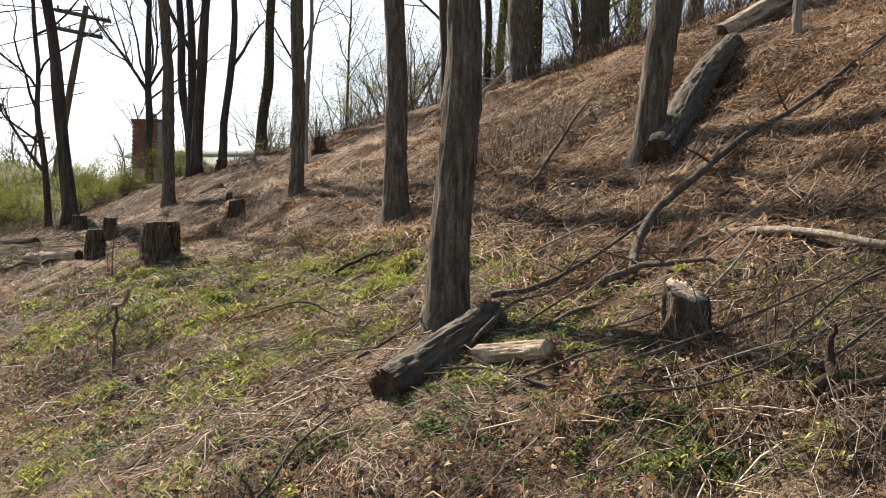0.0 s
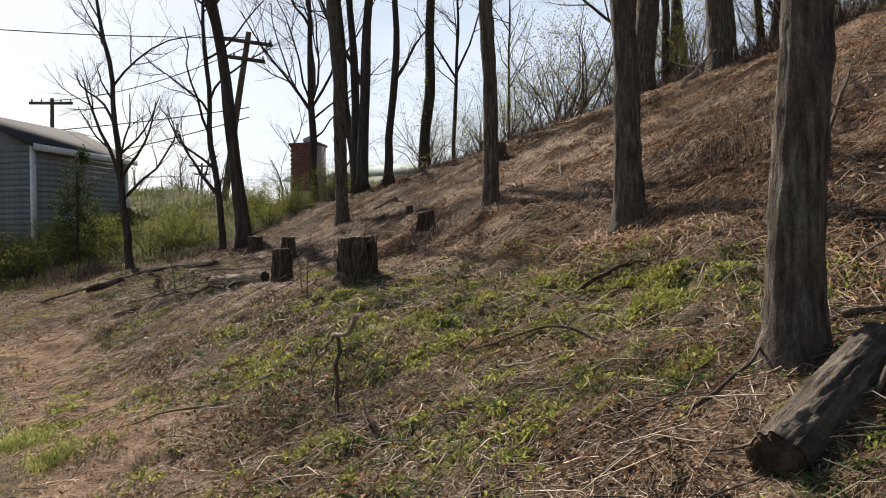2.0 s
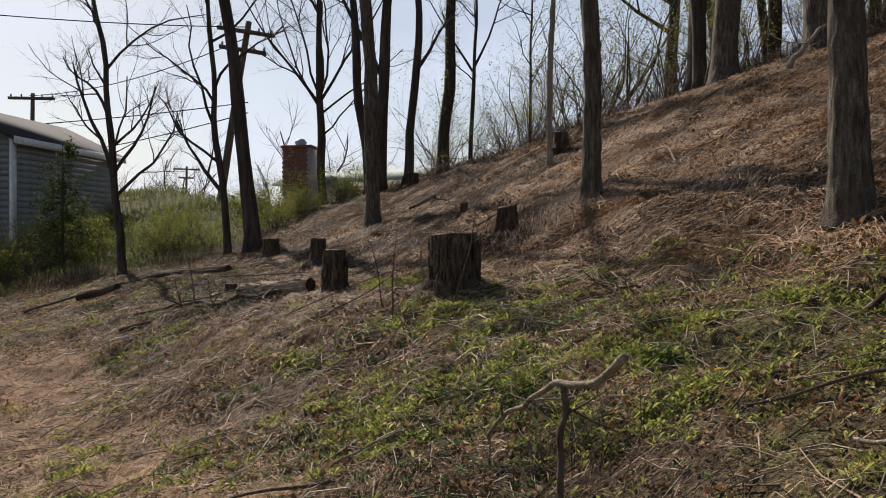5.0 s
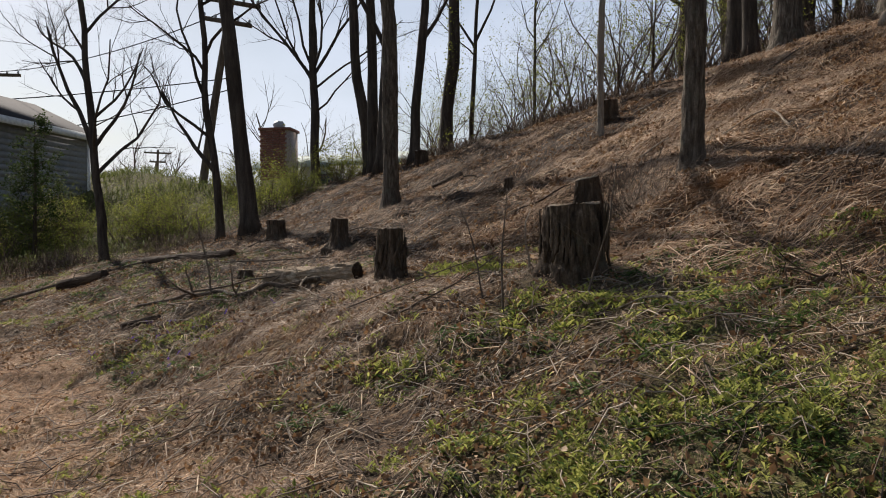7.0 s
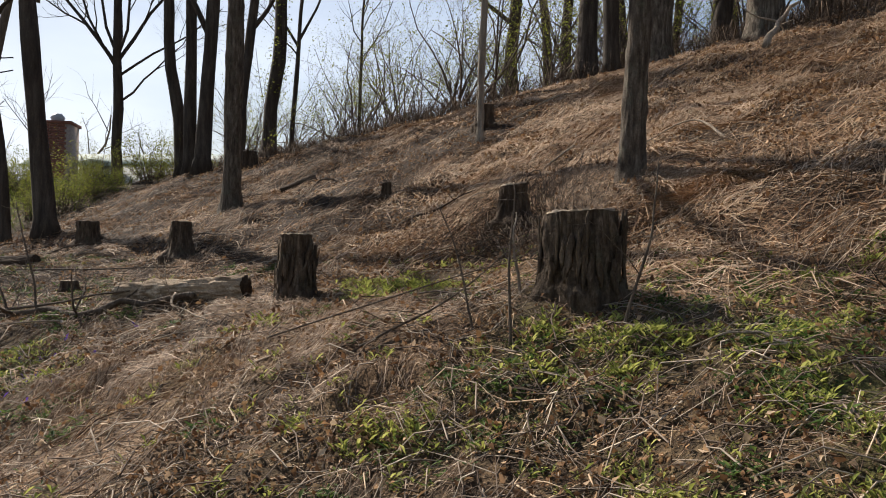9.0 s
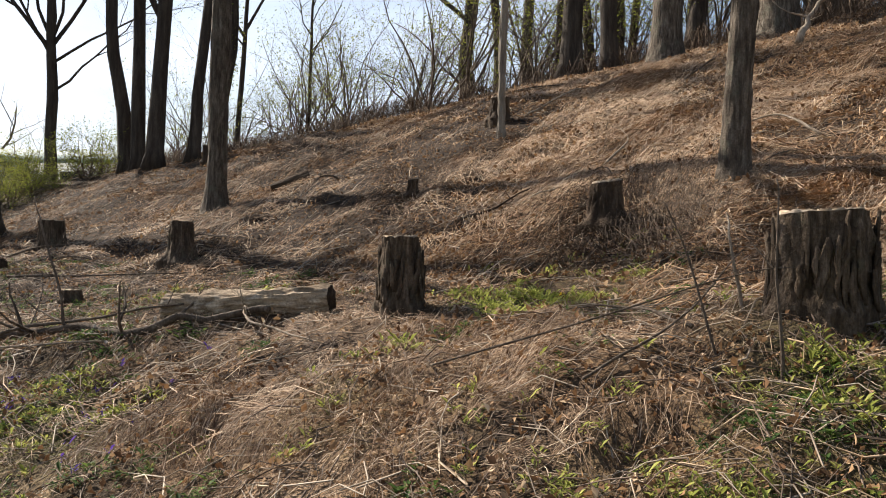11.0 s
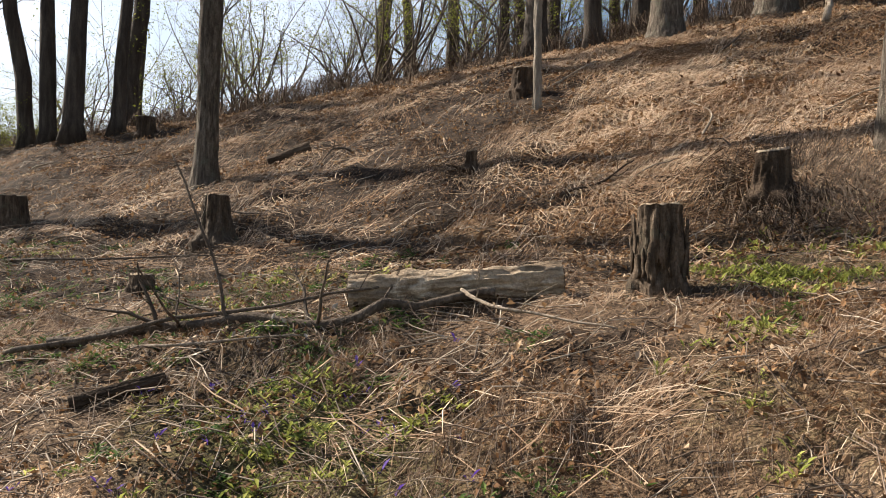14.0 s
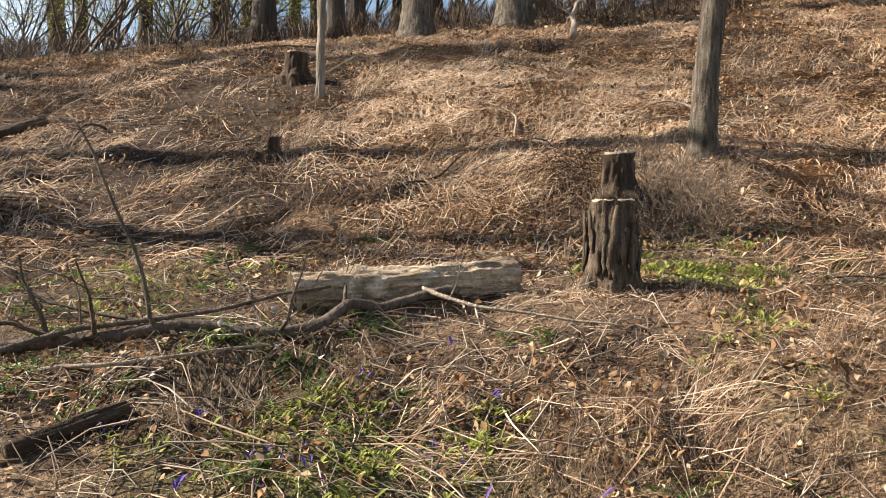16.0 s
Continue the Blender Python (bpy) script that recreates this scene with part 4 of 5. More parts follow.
for k in range(26):
    x, y, a, l = rng.uniform(0.4, 2.9), rng.uniform(3.3, 6.4), rng.uniform(-0.5, 0.9), rng.uniform(0.6, 1.5)
    branch([(x, y, 0.03), (x + math.cos(a) * l * 0.5, y + math.sin(a) * l * 0.5, rng.uniform(0.05, 0.2)), (x + math.cos(a + 0.2) * l, y + math.sin(a + 0.2) * l, 0.08)], rng.uniform(0.01, 0.024), 260 + k,
           "dead branch in a tangle of felled brush", TWIG_PALE if rng.random() < 0.25 else TWIG, sides=6, twigs=int(rng.integers(2, 5)), twig_len=0.45)
rng = np.random.default_rng(5)
for k in range(46):
    v, u = rng.uniform(-26, -1), rng.uniform(1.8, 12)
    x, y, a, l = u * SA + v * CA, u * CA - v * SA, rng.uniform(0, 6.28), rng.uniform(0.4, 1.3)
    branch([(x, y, 0.02), (x + math.cos(a) * l * 0.5, y + math.sin(a) * l * 0.5, rng.uniform(0.04, 0.12)), (x + math.cos(a + 0.3) * l, y + math.sin(a + 0.3) * l, 0.03)], rng.uniform(0.015, 0.04), 200 + k,
           "small dead branch on the leaf litter", TWIG_PALE if rng.random() < 0.35 else TWIG, sides=6, twigs=int(rng.integers(0, 4)), twig_len=0.3)


# ---- scattered litter and plants ----
def scatter(n, rng, weight, u_range=(-0.6, 14), v_range=(-31, 0.5)):
    """Random places on the bank, thinned by weight(x, y, u, v), 0 to 1."""
    xs, ys, have = [], [], 0
    while have < n:
        u, v = rng.uniform(*u_range, n), rng.uniform(*v_range, n)
        x, y = u * SA + v * CA, u * CA - v * SA
        keep = rng.random(n) < weight(x, y, u, v)
        xs.append(x[keep])
        ys.append(y[keep])
        have += keep.sum()
    return np.concatenate(xs)[:n], np.concatenate(ys)[:n]


def clear_of_path(u, v):
    return np.maximum(ramp(u, 0.2, 0.9), ramp(-v, 16, 19))


def near_path(u):
    return np.clip(1.25 - u / 11.0, 0.22, 1.0)


def ribbons(name, x, y, length, width, arch, rng, material, ang=None):
    """Thin bent blades lying on the ground."""
    n = len(x)
    ang = rng.uniform(0, 2 * math.pi, n) if ang is None else ang
    kink = ang + rng.normal(0, 0.35, n)
    x1, y1 = x + np.cos(ang) * length * 0.5, y + np.sin(ang) * length * 0.5
    x2, y2 = x1 + np.cos(kink) * length * 0.5, y1 + np.sin(kink) * length * 0.5
    line = [(x, y, rng.uniform(0.0, 0.02, n)), (x1, y1, arch * rng.uniform(0.3, 1.6, n)), (x2, y2, arch * rng.uniform(-0.1, 1.2, n))]
    nx, ny = -np.sin(ang) * width / 2, np.cos(ang) * width / 2
    rows = []
    for k, (px, py, lift) in enumerate(line):
        z = height(px, py) + lift
        w = (1.0, 0.9, 0.35)[k]
        rows += [np.stack([px - nx * w, py - ny * w, z], -1), np.stack([px + nx * w, py + ny * w, z + width * 0.4], -1)]
    v = np.stack(rows, 1).reshape(-1, 3)
    i = np.arange(n)[:, None] * 6
    return mesh_of(name, v, np.vstack([i + np.array([0, 1, 3, 2]), i + np.array([2, 3, 5, 4])]), material)


def stuff(name, me, label, category):
    return tagged(new(name, me), label, category, kind="stuff")


def clumped(clumps, blades, spread, rng, weight, u_range, v_range=(-24, 0.5), stray=0.28):
    """Places and headings of blades that lie in combed clumps."""
    cx, cy = scatter(clumps, rng, weight, u_range, v_range)
    way = 2.6 * bumps(cx, cy, 0.8, 71) + rng.normal(0, 0.8, clumps)
    x, y = (np.repeat(c, blades) + rng.normal(0, spread, clumps * blades) for c in (cx, cy))
    return x, y, np.repeat(way, blades) + rng.normal(0, stray, clumps * blades)


def bare_of_green(x, y):
    return 1 - 0.6 * green_cover(x, y)


rng = np.random.default_rng(11)
N = 125000
x, y = scatter(N, rng, lambda x, y, u, v: near_path(u) * clear_of_path(u, v) * (0.12 + 0.9 * straw_cover(x, y) + 0.4 * ramp(bumps(x, y, 0.5, 21), 0.0, 0.6) * ramp(u, 9, 3)) * (1 - 0.85 * ramp(u, 1.9, 1.4) * ramp(-v, 7, 9)) * (1 - 0.75 * ramp(-v, 11.5, 15) * ramp(u, 1.4, 2.0)) * (1 - 0.7 * dark_cover(x, y)))
lay = 2.2 * bumps(x, y, 0.7, 22) + rng.normal(0, 0.8, N)
stuff("dead_grass", ribbons("dead_grass", x, y, rng.uniform(0.02, 0.11, N) * rng.uniform(0.4, 1.2, N), rng.uniform(0.0012, 0.0035, N), 0.02, rng, STRAW, lay), "flattened tan dead grass and straw over the bank", "dead grass")
x, y, lay = clumped(1900, 22, 0.05, rng, lambda x, y, u, v: clear_of_path(u, v) * near_path(u) * (0.15 + 0.85 * ramp(bumps(x, y, 0.9, 72), -0.25, 0.35)) * bare_of_green(x, y) * (1 - 0.8 * ramp(-v, 12, 15)), (1.2, 7.5), (-22, 0.5))
N = len(x)
stuff("matted_grass", ribbons("matted_grass", x, y, rng.uniform(0.05, 0.17, N), rng.uniform(0.0014, 0.0034, N), 0.022, rng, STRAW, lay), "combed mats of dead tan grass on the lower bank", "dead grass")
x, y, lay = clumped(210, 40, 0.07, rng, lambda x, y, u, v: clear_of_path(u, v) * (0.06 * ramp(bumps(x, y, 0.8, 23), 0.1, 0.6) + 0.8 * dry_grass(x, y)), (0.9, 6), (-20, 0), 0.5)
N = len(x)
stuff("grass_tussocks", ribbons("grass_tussocks", x, y, rng.uniform(0.08, 0.24, N), rng.uniform(0.0014, 0.003, N), 0.045, rng, STRAW, lay), "arched clumps of dry pale grass", "dead grass")
N = 52000
x, y = scatter(N, rng, lambda x, y, u, v: ramp(u, 0.3, 0.7) * ramp(u + 0.3 * bumps(x, y, 0.7, 14), 1.8, 1.2) * ramp(-v, 17, 14.5) * (0.15 + 0.85 * ramp(-v, 5, 9)), (0.2, 2.4), (-19, -2))
stuff("path_straw", ribbons("path_straw", x, y, rng.uniform(0.02, 0.1, N), rng.uniform(0.0015, 0.004, N), 0.009, rng, PATH_STRAW), "scattered orange-tan straw on the trodden path", "straw")
N = 20000
x, y = scatter(N, rng, lambda x, y, u, v: near_path(u) * clear_of_path(u, v) * (0.15 + 0.85 * ramp(bumps(x, y, 0.6, 51), 0.0, 0.7)) * (1 - 0.7 * dark_cover(x, y)))
stuff("bleached_straw", ribbons("bleached_straw", x, y, rng.uniform(0.04, 0.16, N) * rng.uniform(0.6, 1.6, N), rng.uniform(0.0014, 0.0032, N), 0.02, rng, BRIGHT_STRAW, 2.2 * bumps(x, y, 0.7, 22) + rng.normal(0, 0.7, N)), "bleached straw stalks scattered over the bank", "straw")
N = 210000
x, y = scatter(N, rng, lambda x, y, u, v: clear_of_path(u, v) * near_path(u) * (1 - 0.93 * straw_cover(x, y)) * (0.25 + 0.75 * ramp(bumps(x, y, 0.35, 73), -0.3, 0.3)) * (1 - 0.6 * dark_cover(x, y)))
c = np.stack([x, y, height(x, y) + rng.uniform(0.004, 0.03, N)], -1)
v, f = leaf_quads(c, rng.choice([0.014, 0.024, 0.038], (N, 1)), rng, 0.6)
stuff("leaf_litter", mesh_of("leaf_litter", v, f, DEAD_LEAVES), "curled brown dead leaves over the bank", "leaf litter")
N = 60000
x, y = scatter(N, rng, lambda x, y, u, v: ramp(u, 4.5, 6.5) * (0.1 + 0.9 * ramp(bumps(x, y, 0.4, 74), -0.1, 0.3)) * (1 - 0.8 * dark_cover(x, y)), (4.5, 14), (-26, 0.5))
c = np.stack([x, y, height(x, y) + rng.uniform(0.01, 0.06, N)], -1)
v, f = leaf_quads(c, rng.choice([0.025, 0.038, 0.052], (N, 1)), rng, 0.7)
stuff("slope_leaves", mesh_of("slope_leaves", v, f, DEAD_LEAVES), "drifts of large curled dead leaves on the upper slope", "leaf litter")
x, y, lay = clumped(2300, 16, 0.12, rng, lambda x, y, u, v: ramp(u, 4.0, 6.5) * (0.12 + ramp(bumps(x, y, 1.2, 25), -0.1, 0.4)) * (1 - 0.7 * dark_cover(x, y)), (4, 14), (-26, 0.5), 0.6)
N = len(x)
stuff("bramble_canes", ribbons("bramble_canes", x, y, rng.uniform(0.12, 0.5, N), rng.uniform(0.003, 0.008, N), 0.05, rng, CANES, lay), "tangled reddish-brown dead canes on the slope", "brambles")
x, y, lay = clumped(2300, 16, 0.1, rng, lambda x, y, u, v: ramp(u, 4.2, 6.2) * ramp(u, 13, 11) * (0.4 + 0.6 * ramp(-v, 17.5, 13)) * (0.1 + 0.9 * ramp(bumps(x, y, 0.9, 61), -0.1, 0.4)) * (0.12 + 0.88 * ramp(-v, 8.5, 11.5)) * (1 - 0.8 * dark_cover(x, y)), (4.5, 13), (-22, 0.5), 0.6)
N = len(x)
stuff("bleached_canes", ribbons("bleached_canes", x, y, rng.uniform(0.12, 0.45, N), rng.uniform(0.003, 0.0075, N), 0.05, rng, PINK_CANES, lay), "pale pinkish dead canes arching over the slope", "brambles")
x, y, lay = clumped(900, 16, 0.14, rng, lambda x, y, u, v: ramp(u, 4.5, 6.0) * (0.1 + 0.9 * ramp(bumps(x, y, 0.7, 75), 0.0, 0.4)) * (0.35 + 0.65 * ramp(-v, 11.5, 8.5)), (4.5, 13), (-24, 0.5), 0.8)
N = len(x)
stuff("dark_canes", ribbons("dark_canes", x, y, rng.uniform(0.15, 0.5, N), rng.uniform(0.004, 0.009, N), 0.05, rng, CANES_DARK, lay), "dark dead brambles in the hollows of the slope", "brambles")


def twig_litter(n, rng, material, thick=1.0):
    x, y = scatter(n, rng, lambda x, y, u, v: near_path(u) * clear_of_path(u, v) * (0.3 + 0.7 * ramp(bumps(x, y, 1.3, 26), -0.3, 0.5)))
    ang, l, r = rng.uniform(0, 6.28, n), rng.uniform(0.08, 0.45, n), rng.uniform(0.0015, 0.0055, n) * thick
    rows = []
    for s, lift in ((0, 0.008), (0.5, 0.035), (1, 0.015)):
        a = ang + (s - 0.5) * rng.normal(0, 0.5, n)
        px, py = x + np.cos(a) * l * s, y + np.sin(a) * l * s
        z = height(px, py) + lift * rng.uniform(0.3, 1.8, n)
        for k in range(3):
            t = 2.094 * k
            q = r * (1 - 0.5 * s)
            rows.append(np.stack([px - np.sin(ang) * q * math.cos(t), py + np.cos(ang) * q * math.cos(t), z + q * math.sin(t) + q], -1))
    v = np.stack(rows, 1).reshape(-1, 3)
    i = np.arange(n)[:, None] * 9
    f = np.vstack([i + np.array([3 * a + k, 3 * a + (k + 1) % 3, 3 * a + 3 + (k + 1) % 3, 3 * a + 3 + k]) for a in (0, 1) for k in range(3)])
    return mesh_of("twig_litter", v, f, material)


stuff("twig_litter", twig_litter(24000, rng, LITTER_TWIGS), "small dead twigs strewn on the bank", "twigs")
stuff("bleached_sticks", twig_litter(1100, rng, BRIGHT_STRAW, 1.2), "bleached bare sticks strewn on the bank", "twigs")


def rosettes(name, x, y, leaves, size, material, rng, rise=0.5):
    """Low leafy plants: a few blades from one root."""
    n = len(x)
    x, y = np.repeat(x, leaves), np.repeat(y, leaves)
    m = len(x)
    a = rng.uniform(0, 6.28, m)
    l = size * rng.choice([0.5, 0.8, 1.1, 1.6], m, p=[0.3, 0.35, 0.25, 0.1]) * rng.uniform(0.8, 1.2, m)
    up = rise * rng.uniform(0.2, 1.3, m)
    ox, oy = x + rng.normal(0, size * 0.3, m), y + rng.normal(0, size * 0.3, m)
    base = np.stack([ox, oy, height(ox, oy) + rng.uniform(0, size * 0.8, m)], -1)
    d = np.stack([np.cos(a), np.sin(a), up], -1) * l[:, None]
    s = np.stack([-np.sin(a), np.cos(a), a * 0], -1) * (l * 0.17)[:, None]
    v = np.stack([base, base + d * 0.55 + s, base + d - np.array([0, 0, 1]) * (l * up * 0.3)[:, None], base + d * 0.55 - s], 1).reshape(-1, 3)
    i = np.arange(m)[:, None] * 4
    return mesh_of(name, v, np.vstack([i + np.array([0, 1, 2]), i + np.array([0, 2, 3])]), material)


x, y = scatter(4000, rng, lambda x, y, u, v: green_cover(x, y) ** 1.1 * (0.05 + 0.95 * ramp(bumps(x, y, 0.17, 31), 0.22, 0.6)) * ramp(u, 0.4, 1.0), (0.3, 6.5))
x, y = (np.repeat(a, 4) + rng.normal(0, 0.05, len(a) * 4) for a in (x, y))
stuff("green_weeds", rosettes("green_weeds", x, y, 8, 0.029, WEEDS, rng, 1.2), "fresh yellow-green weeds in patches", "weeds")
x, y = scatter(3200, rng, lambda x, y, u, v: clear_of_path(u, v) * ramp(bumps(x, y, 0.7, 27), 0.15, 0.7) * (1 - 0.9 * dry_grass(x, y)), (1.2, 5.5))
cx, cy = scatter(360, rng, lambda x, y, u, v: clear_of_path(u, v) * (0.2 + ramp(bumps(x, y, 1.4, 29), -0.1, 0.5)), (1.6, 5.5))
x, y = (np.concatenate([p, np.repeat(c, 22) + rng.normal(0, 0.075, len(c) * 22)]) for p, c in ((x, cx), (y, cy)))
stuff("ground_ivy", rosettes("ground_ivy", x, y, 8, 0.033, IVY, rng, 0.7), "dark green low leafy ground plants", "weeds")
x, y = scatter(14000, rng, lambda x, y, u, v: ramp(u, 0.8, 0.1), (-3.5, 0.9), (-22, 0.5))
x, y = (np.concatenate([p, rng.normal(c, 0.12, 900), rng.normal(d, 0.1, 400)]) for p, c, d in ((x, -5.4, -4.75), (y, 7.55, 7.0)))
stuff("green_grass", ribbons("green_grass", x, y, rng.uniform(0.05, 0.14, len(x)), rng.uniform(0.003, 0.006, len(x)), 0.06, rng, WEEDS), "short green grass beside the path", "grass")
x = np.concatenate([rng.normal(-7.35, 0.35, 26), rng.normal(-6.9, 0.25, 14)])
y = np.concatenate([rng.normal(12.85, 0.2, 26), rng.normal(12.3, 0.2, 14)])
stuff("violets", rosettes("violets", x, y, 5, 0.025, PETALS, rng, 1.4), "small violet flowers in the grass", "flowers")
stuff("dandelions", rosettes("dandelions", np.array([-4.15, -4.2, -1.9]), np.array([12.75, 12.6, 8.0]), 16, 0.03, YELLOW, rng, 0.8), "yellow dandelion flowers in the weeds", "flowers")


# ---- heaps of dead vines, pale chips ----
def vine_heap(x0, y0, wide, n, lift, seed, label):
    rng = np.random.default_rng(seed)
    x, y = rng.normal(x0, wide * 0.5, n), rng.normal(y0, wide * 0.5, n)
    a = np.arctan2(y - y0, x - x0) + rng.normal(0, 0.9, n)
    stuff("dead_vines", ribbons("dead_vines", x, y, rng.uniform(0.12, 0.5, n), rng.uniform(0.002, 0.005, n), lift, rng, CANES_DARK, a), label, "dead vines")


def cane_bundle(x0, y0, wide, n, way, stray, seed, label):
    """Long bleached canes lying roughly one way."""
    rng = np.random.default_rng(seed)
    x, y = rng.normal(x0, wide * 0.5, n), rng.normal(y0, wide * 0.35, n)
    stuff("bleached_canes", ribbons("bleached_canes", x, y, rng.uniform(0.2, 0.65, n), rng.uniform(0.003, 0.006, n), 0.05, rng, PINK_CANES, way + rng.normal(0, stray, n)), label, "canes")


cane_bundle(-6.3, 11.9, 0.35, 34, -0.5, 0.4, 81, "bundle of long bleached canes in the dry grass")
cane_bundle(-6.75, 12.55, 0.4, 26, -0.9, 0.8, 82, "crossed bleached canes before a brush pile")
cane_bundle(-3.2, 11.2, 0.9, 70, 0.3, 0.7, 83, "pale dead canes strewn beside a large stump")
cane_bundle(-2.1, 11.2, 0.9, 90, 0.1, 0.6, 84, "pale dead canes strewn on the slope")
N = 12000
x, y = scatter(N, rng, lambda x, y, u, v: ramp(u, 11.5, 13.5) * ramp(u, 19, 16) * (0.2 + ramp(bumps(x, y, 1.2, 41), -0.3, 0.5)), (11, 19), (-34, -8))
stuff("crest_brush", ribbons("crest_brush", x, y, rng.uniform(0.2, 0.6, N), rng.uniform(0.004, 0.009, N), 0.3, rng, CANES_DARK), "rough dark dead brush along the crest", "brush")
vine_heap(-3.1, 13.82, 0.75, 2300, 0.12, 91, "tangle of dark dead vines round a rotten stump")
vine_heap(-4.2, 17.0, 0.4, 450, 0.09, 92, "dark dead vines over a small stump")
vine_heap(-7.0, 13.75, 0.7, 180, 0.06, 93, "brush of thin dark twigs beside a log")
vine_heap(1.6, 4.0, 1.0, 800, 0.12, 94, "brush heap of thin dead twigs")
x, y = scatter(26000, rng, lambda x, y, u, v: ramp(-v, 27, 31) * ramp(u, 12, 9) * (0.25 + 0.75 * ramp(bumps(x, y, 1.5, 43), -0.3, 0.4)), (-8, 12), (-62, -27))
stuff("meadow_grass", ribbons("meadow_grass", x, y, rng.uniform(0.2, 0.5, 26000), rng.uniform(0.012, 0.026, 26000), 0.22, rng, MEADOW, rng.uniform(0, 6.28, 26000)), "rough green spring grass on the meadow", "grass")
vine_heap(-14.6, 23.0, 1.6, 1500, 0.3, 98, "dark thicket of dead stems at the meadow edge")
vine_heap(-12.2, 24.6, 1.3, 900, 0.25, 99, "dark thicket of dead stems under the trees")
vine_heap(-2.75, 7.1, 0.5, 350, 0.09, 97, "low brush of dead stems under a propped branch")
vine_heap(-2.1, 10.0, 0.4, 200, 0.08, 95, "dark knot of dead roots")
vine_heap(0.9, 11.2, 1.0, 900, 0.22, 96, "heap of dead brambles on the slope")
rng = np.random.default_rng(23)
x, y = rng.normal(-6.75, 0.3, 34), rng.normal(13.4, 0.15, 34)
v, f = leaf_quads(np.stack([x, y, height(x, y) + 0.03], -1), 0.04, rng, 0.5)
stuff("pale_chips", mesh_of("pale_chips", v, f, PALE_CHIPS), "pale weathered wood chips and leaves", "wood chips")


# ---- shrubs ----
def shrub_meshes(seed, tall, wide, stems, leaves, leaf_size, level=2):
    rng = np.random.default_rng(seed)
    stem_meshes, tips = [], []
    for k in range(stems):
        wood = Heap()
        a = rng.uniform(0, 6.28)
        way = (math.cos(a) * wide, math.sin(a) * wide, rng.uniform(0.9, 1.6))
        grow(wood, rng, (rng.normal(0, 0.12), rng.normal(0, 0.12), -0.1), way, tall * rng.uniform(0.6, 1.1), 0.014 * tall ** 0.5, level, 4, tips, spread=0.6, droop=0.06, kids=(3, 6))
        stem_meshes.append(wood.mesh("stem", TWIG))
    tips = np.array(tips)
    c = tips[rng.integers(0, len(tips), leaves)] + rng.normal(0, 0.07, (leaves, 3))
    return stem_meshes, Heap().put(*leaf_quads(c, leaf_size, rng)).mesh("leaves", SPRING_LEAVES)


SHRUBS = [shrub_meshes(300 + k, tall, wide, stems, leaves, 0.048) for k, (tall, wide, stems, leaves) in enumerate(
    [(2.4, 0.6, 7, 800), (3.4, 0.5, 7, 1100), (1.5, 0.8, 11, 1500), (2.0, 0.7, 8, 600), (1.2, 0.9, 12, 1600), (3.8, 0.45, 6, 700)])]


def shrub(x, y, kind, size, turn, label):
    stems, leaves = SHRUBS[kind]
    ob = thing("shrub", ground_point(x, y), label, "shrub", "leafing shrubs")
    ob.rotation_euler, ob.scale = (0, 0, turn), (size, size, size)
    for me in stems:
        part("stem", me, ob)
    part("leaves", leaves, ob, "small yellow-green leaves")


rng = np.random.default_rng(17)
for k in range(60):
    v, u = rng.uniform(-36, -9), rng.uniform(14.5, 24)
    u += max(0, -22 - v) * 0.15
    shrub(u * SA + v * CA, u * CA - v * SA, int(rng.choice([0, 1, 3, 5, 1])), rng.uniform(0.8, 1.3), rng.uniform(0, 6.28), "leafing wild shrub at the crest of the bank")
for cx, cy, many, wide in ((-16.8, 28.2, 6, 1.2), (-15.0, 29.0, 6, 1.2), (-13.6, 28.0, 5, 1.0), (-11.0, 27.3, 5, 0.8), (-10.4, 28.6, 4, 0.7), (-18.4, 26.4, 7, 1.2), (-18.2, 27.9, 6, 0.9), (-9.3, 29.5, 4, 0.8), (-13.0, 31.0, 5, 1.2), (-17.5, 24.0, 4, 0.9)):
    for k in range(many):
        shrub(rng.normal(cx, wide * 0.6), rng.normal(cy, wide * 0.6), int(rng.choice([2, 4, 2, 4, 3])), rng.uniform(0.55, 0.95), rng.uniform(0, 6.28), "low yellow-green shrub on the meadow edge")


# ---- young evergreen before the house ----
def evergreen(x, y, tall, seed):
    rng = np.random.default_rng(seed)
    ob = thing("evergreen_tree", ground_point(x, y), "thin young evergreen in front of a grey house", "tree")
    part("trunk", Heap().put(*tube([(0, 0, -0.1), (0.03, 0, tall * 0.5), (0, 0.05, tall)], [0.06, 0.04, 0.01], 8)).mesh("trunk", BARK_FAR), ob)
    tips = []
    for k in range(44):
        wood = Heap()
        z = tall * rng.uniform(0.06, 0.97)
        a = rng.uniform(0, 6.28)
        grow(wood, rng, (0, 0, z), (math.cos(a), math.sin(a), 0.35), 0.3 + 0.8 * (1 - z / tall), 0.012, 1, 3, tips)
        part("branch", wood.mesh("branch", TWIG), ob)
    tips = np.array(tips)
    c = tips[rng.integers(0, len(tips), 4500)] + rng.normal(0, 0.05, (4500, 3))
    part("foliage", Heap().put(*leaf_quads(c, 0.07, rng)).mesh("foliage", EVERGREEN), ob, "dull green foliage")


evergreen(-16.6, 25.8, 3.6, 31)


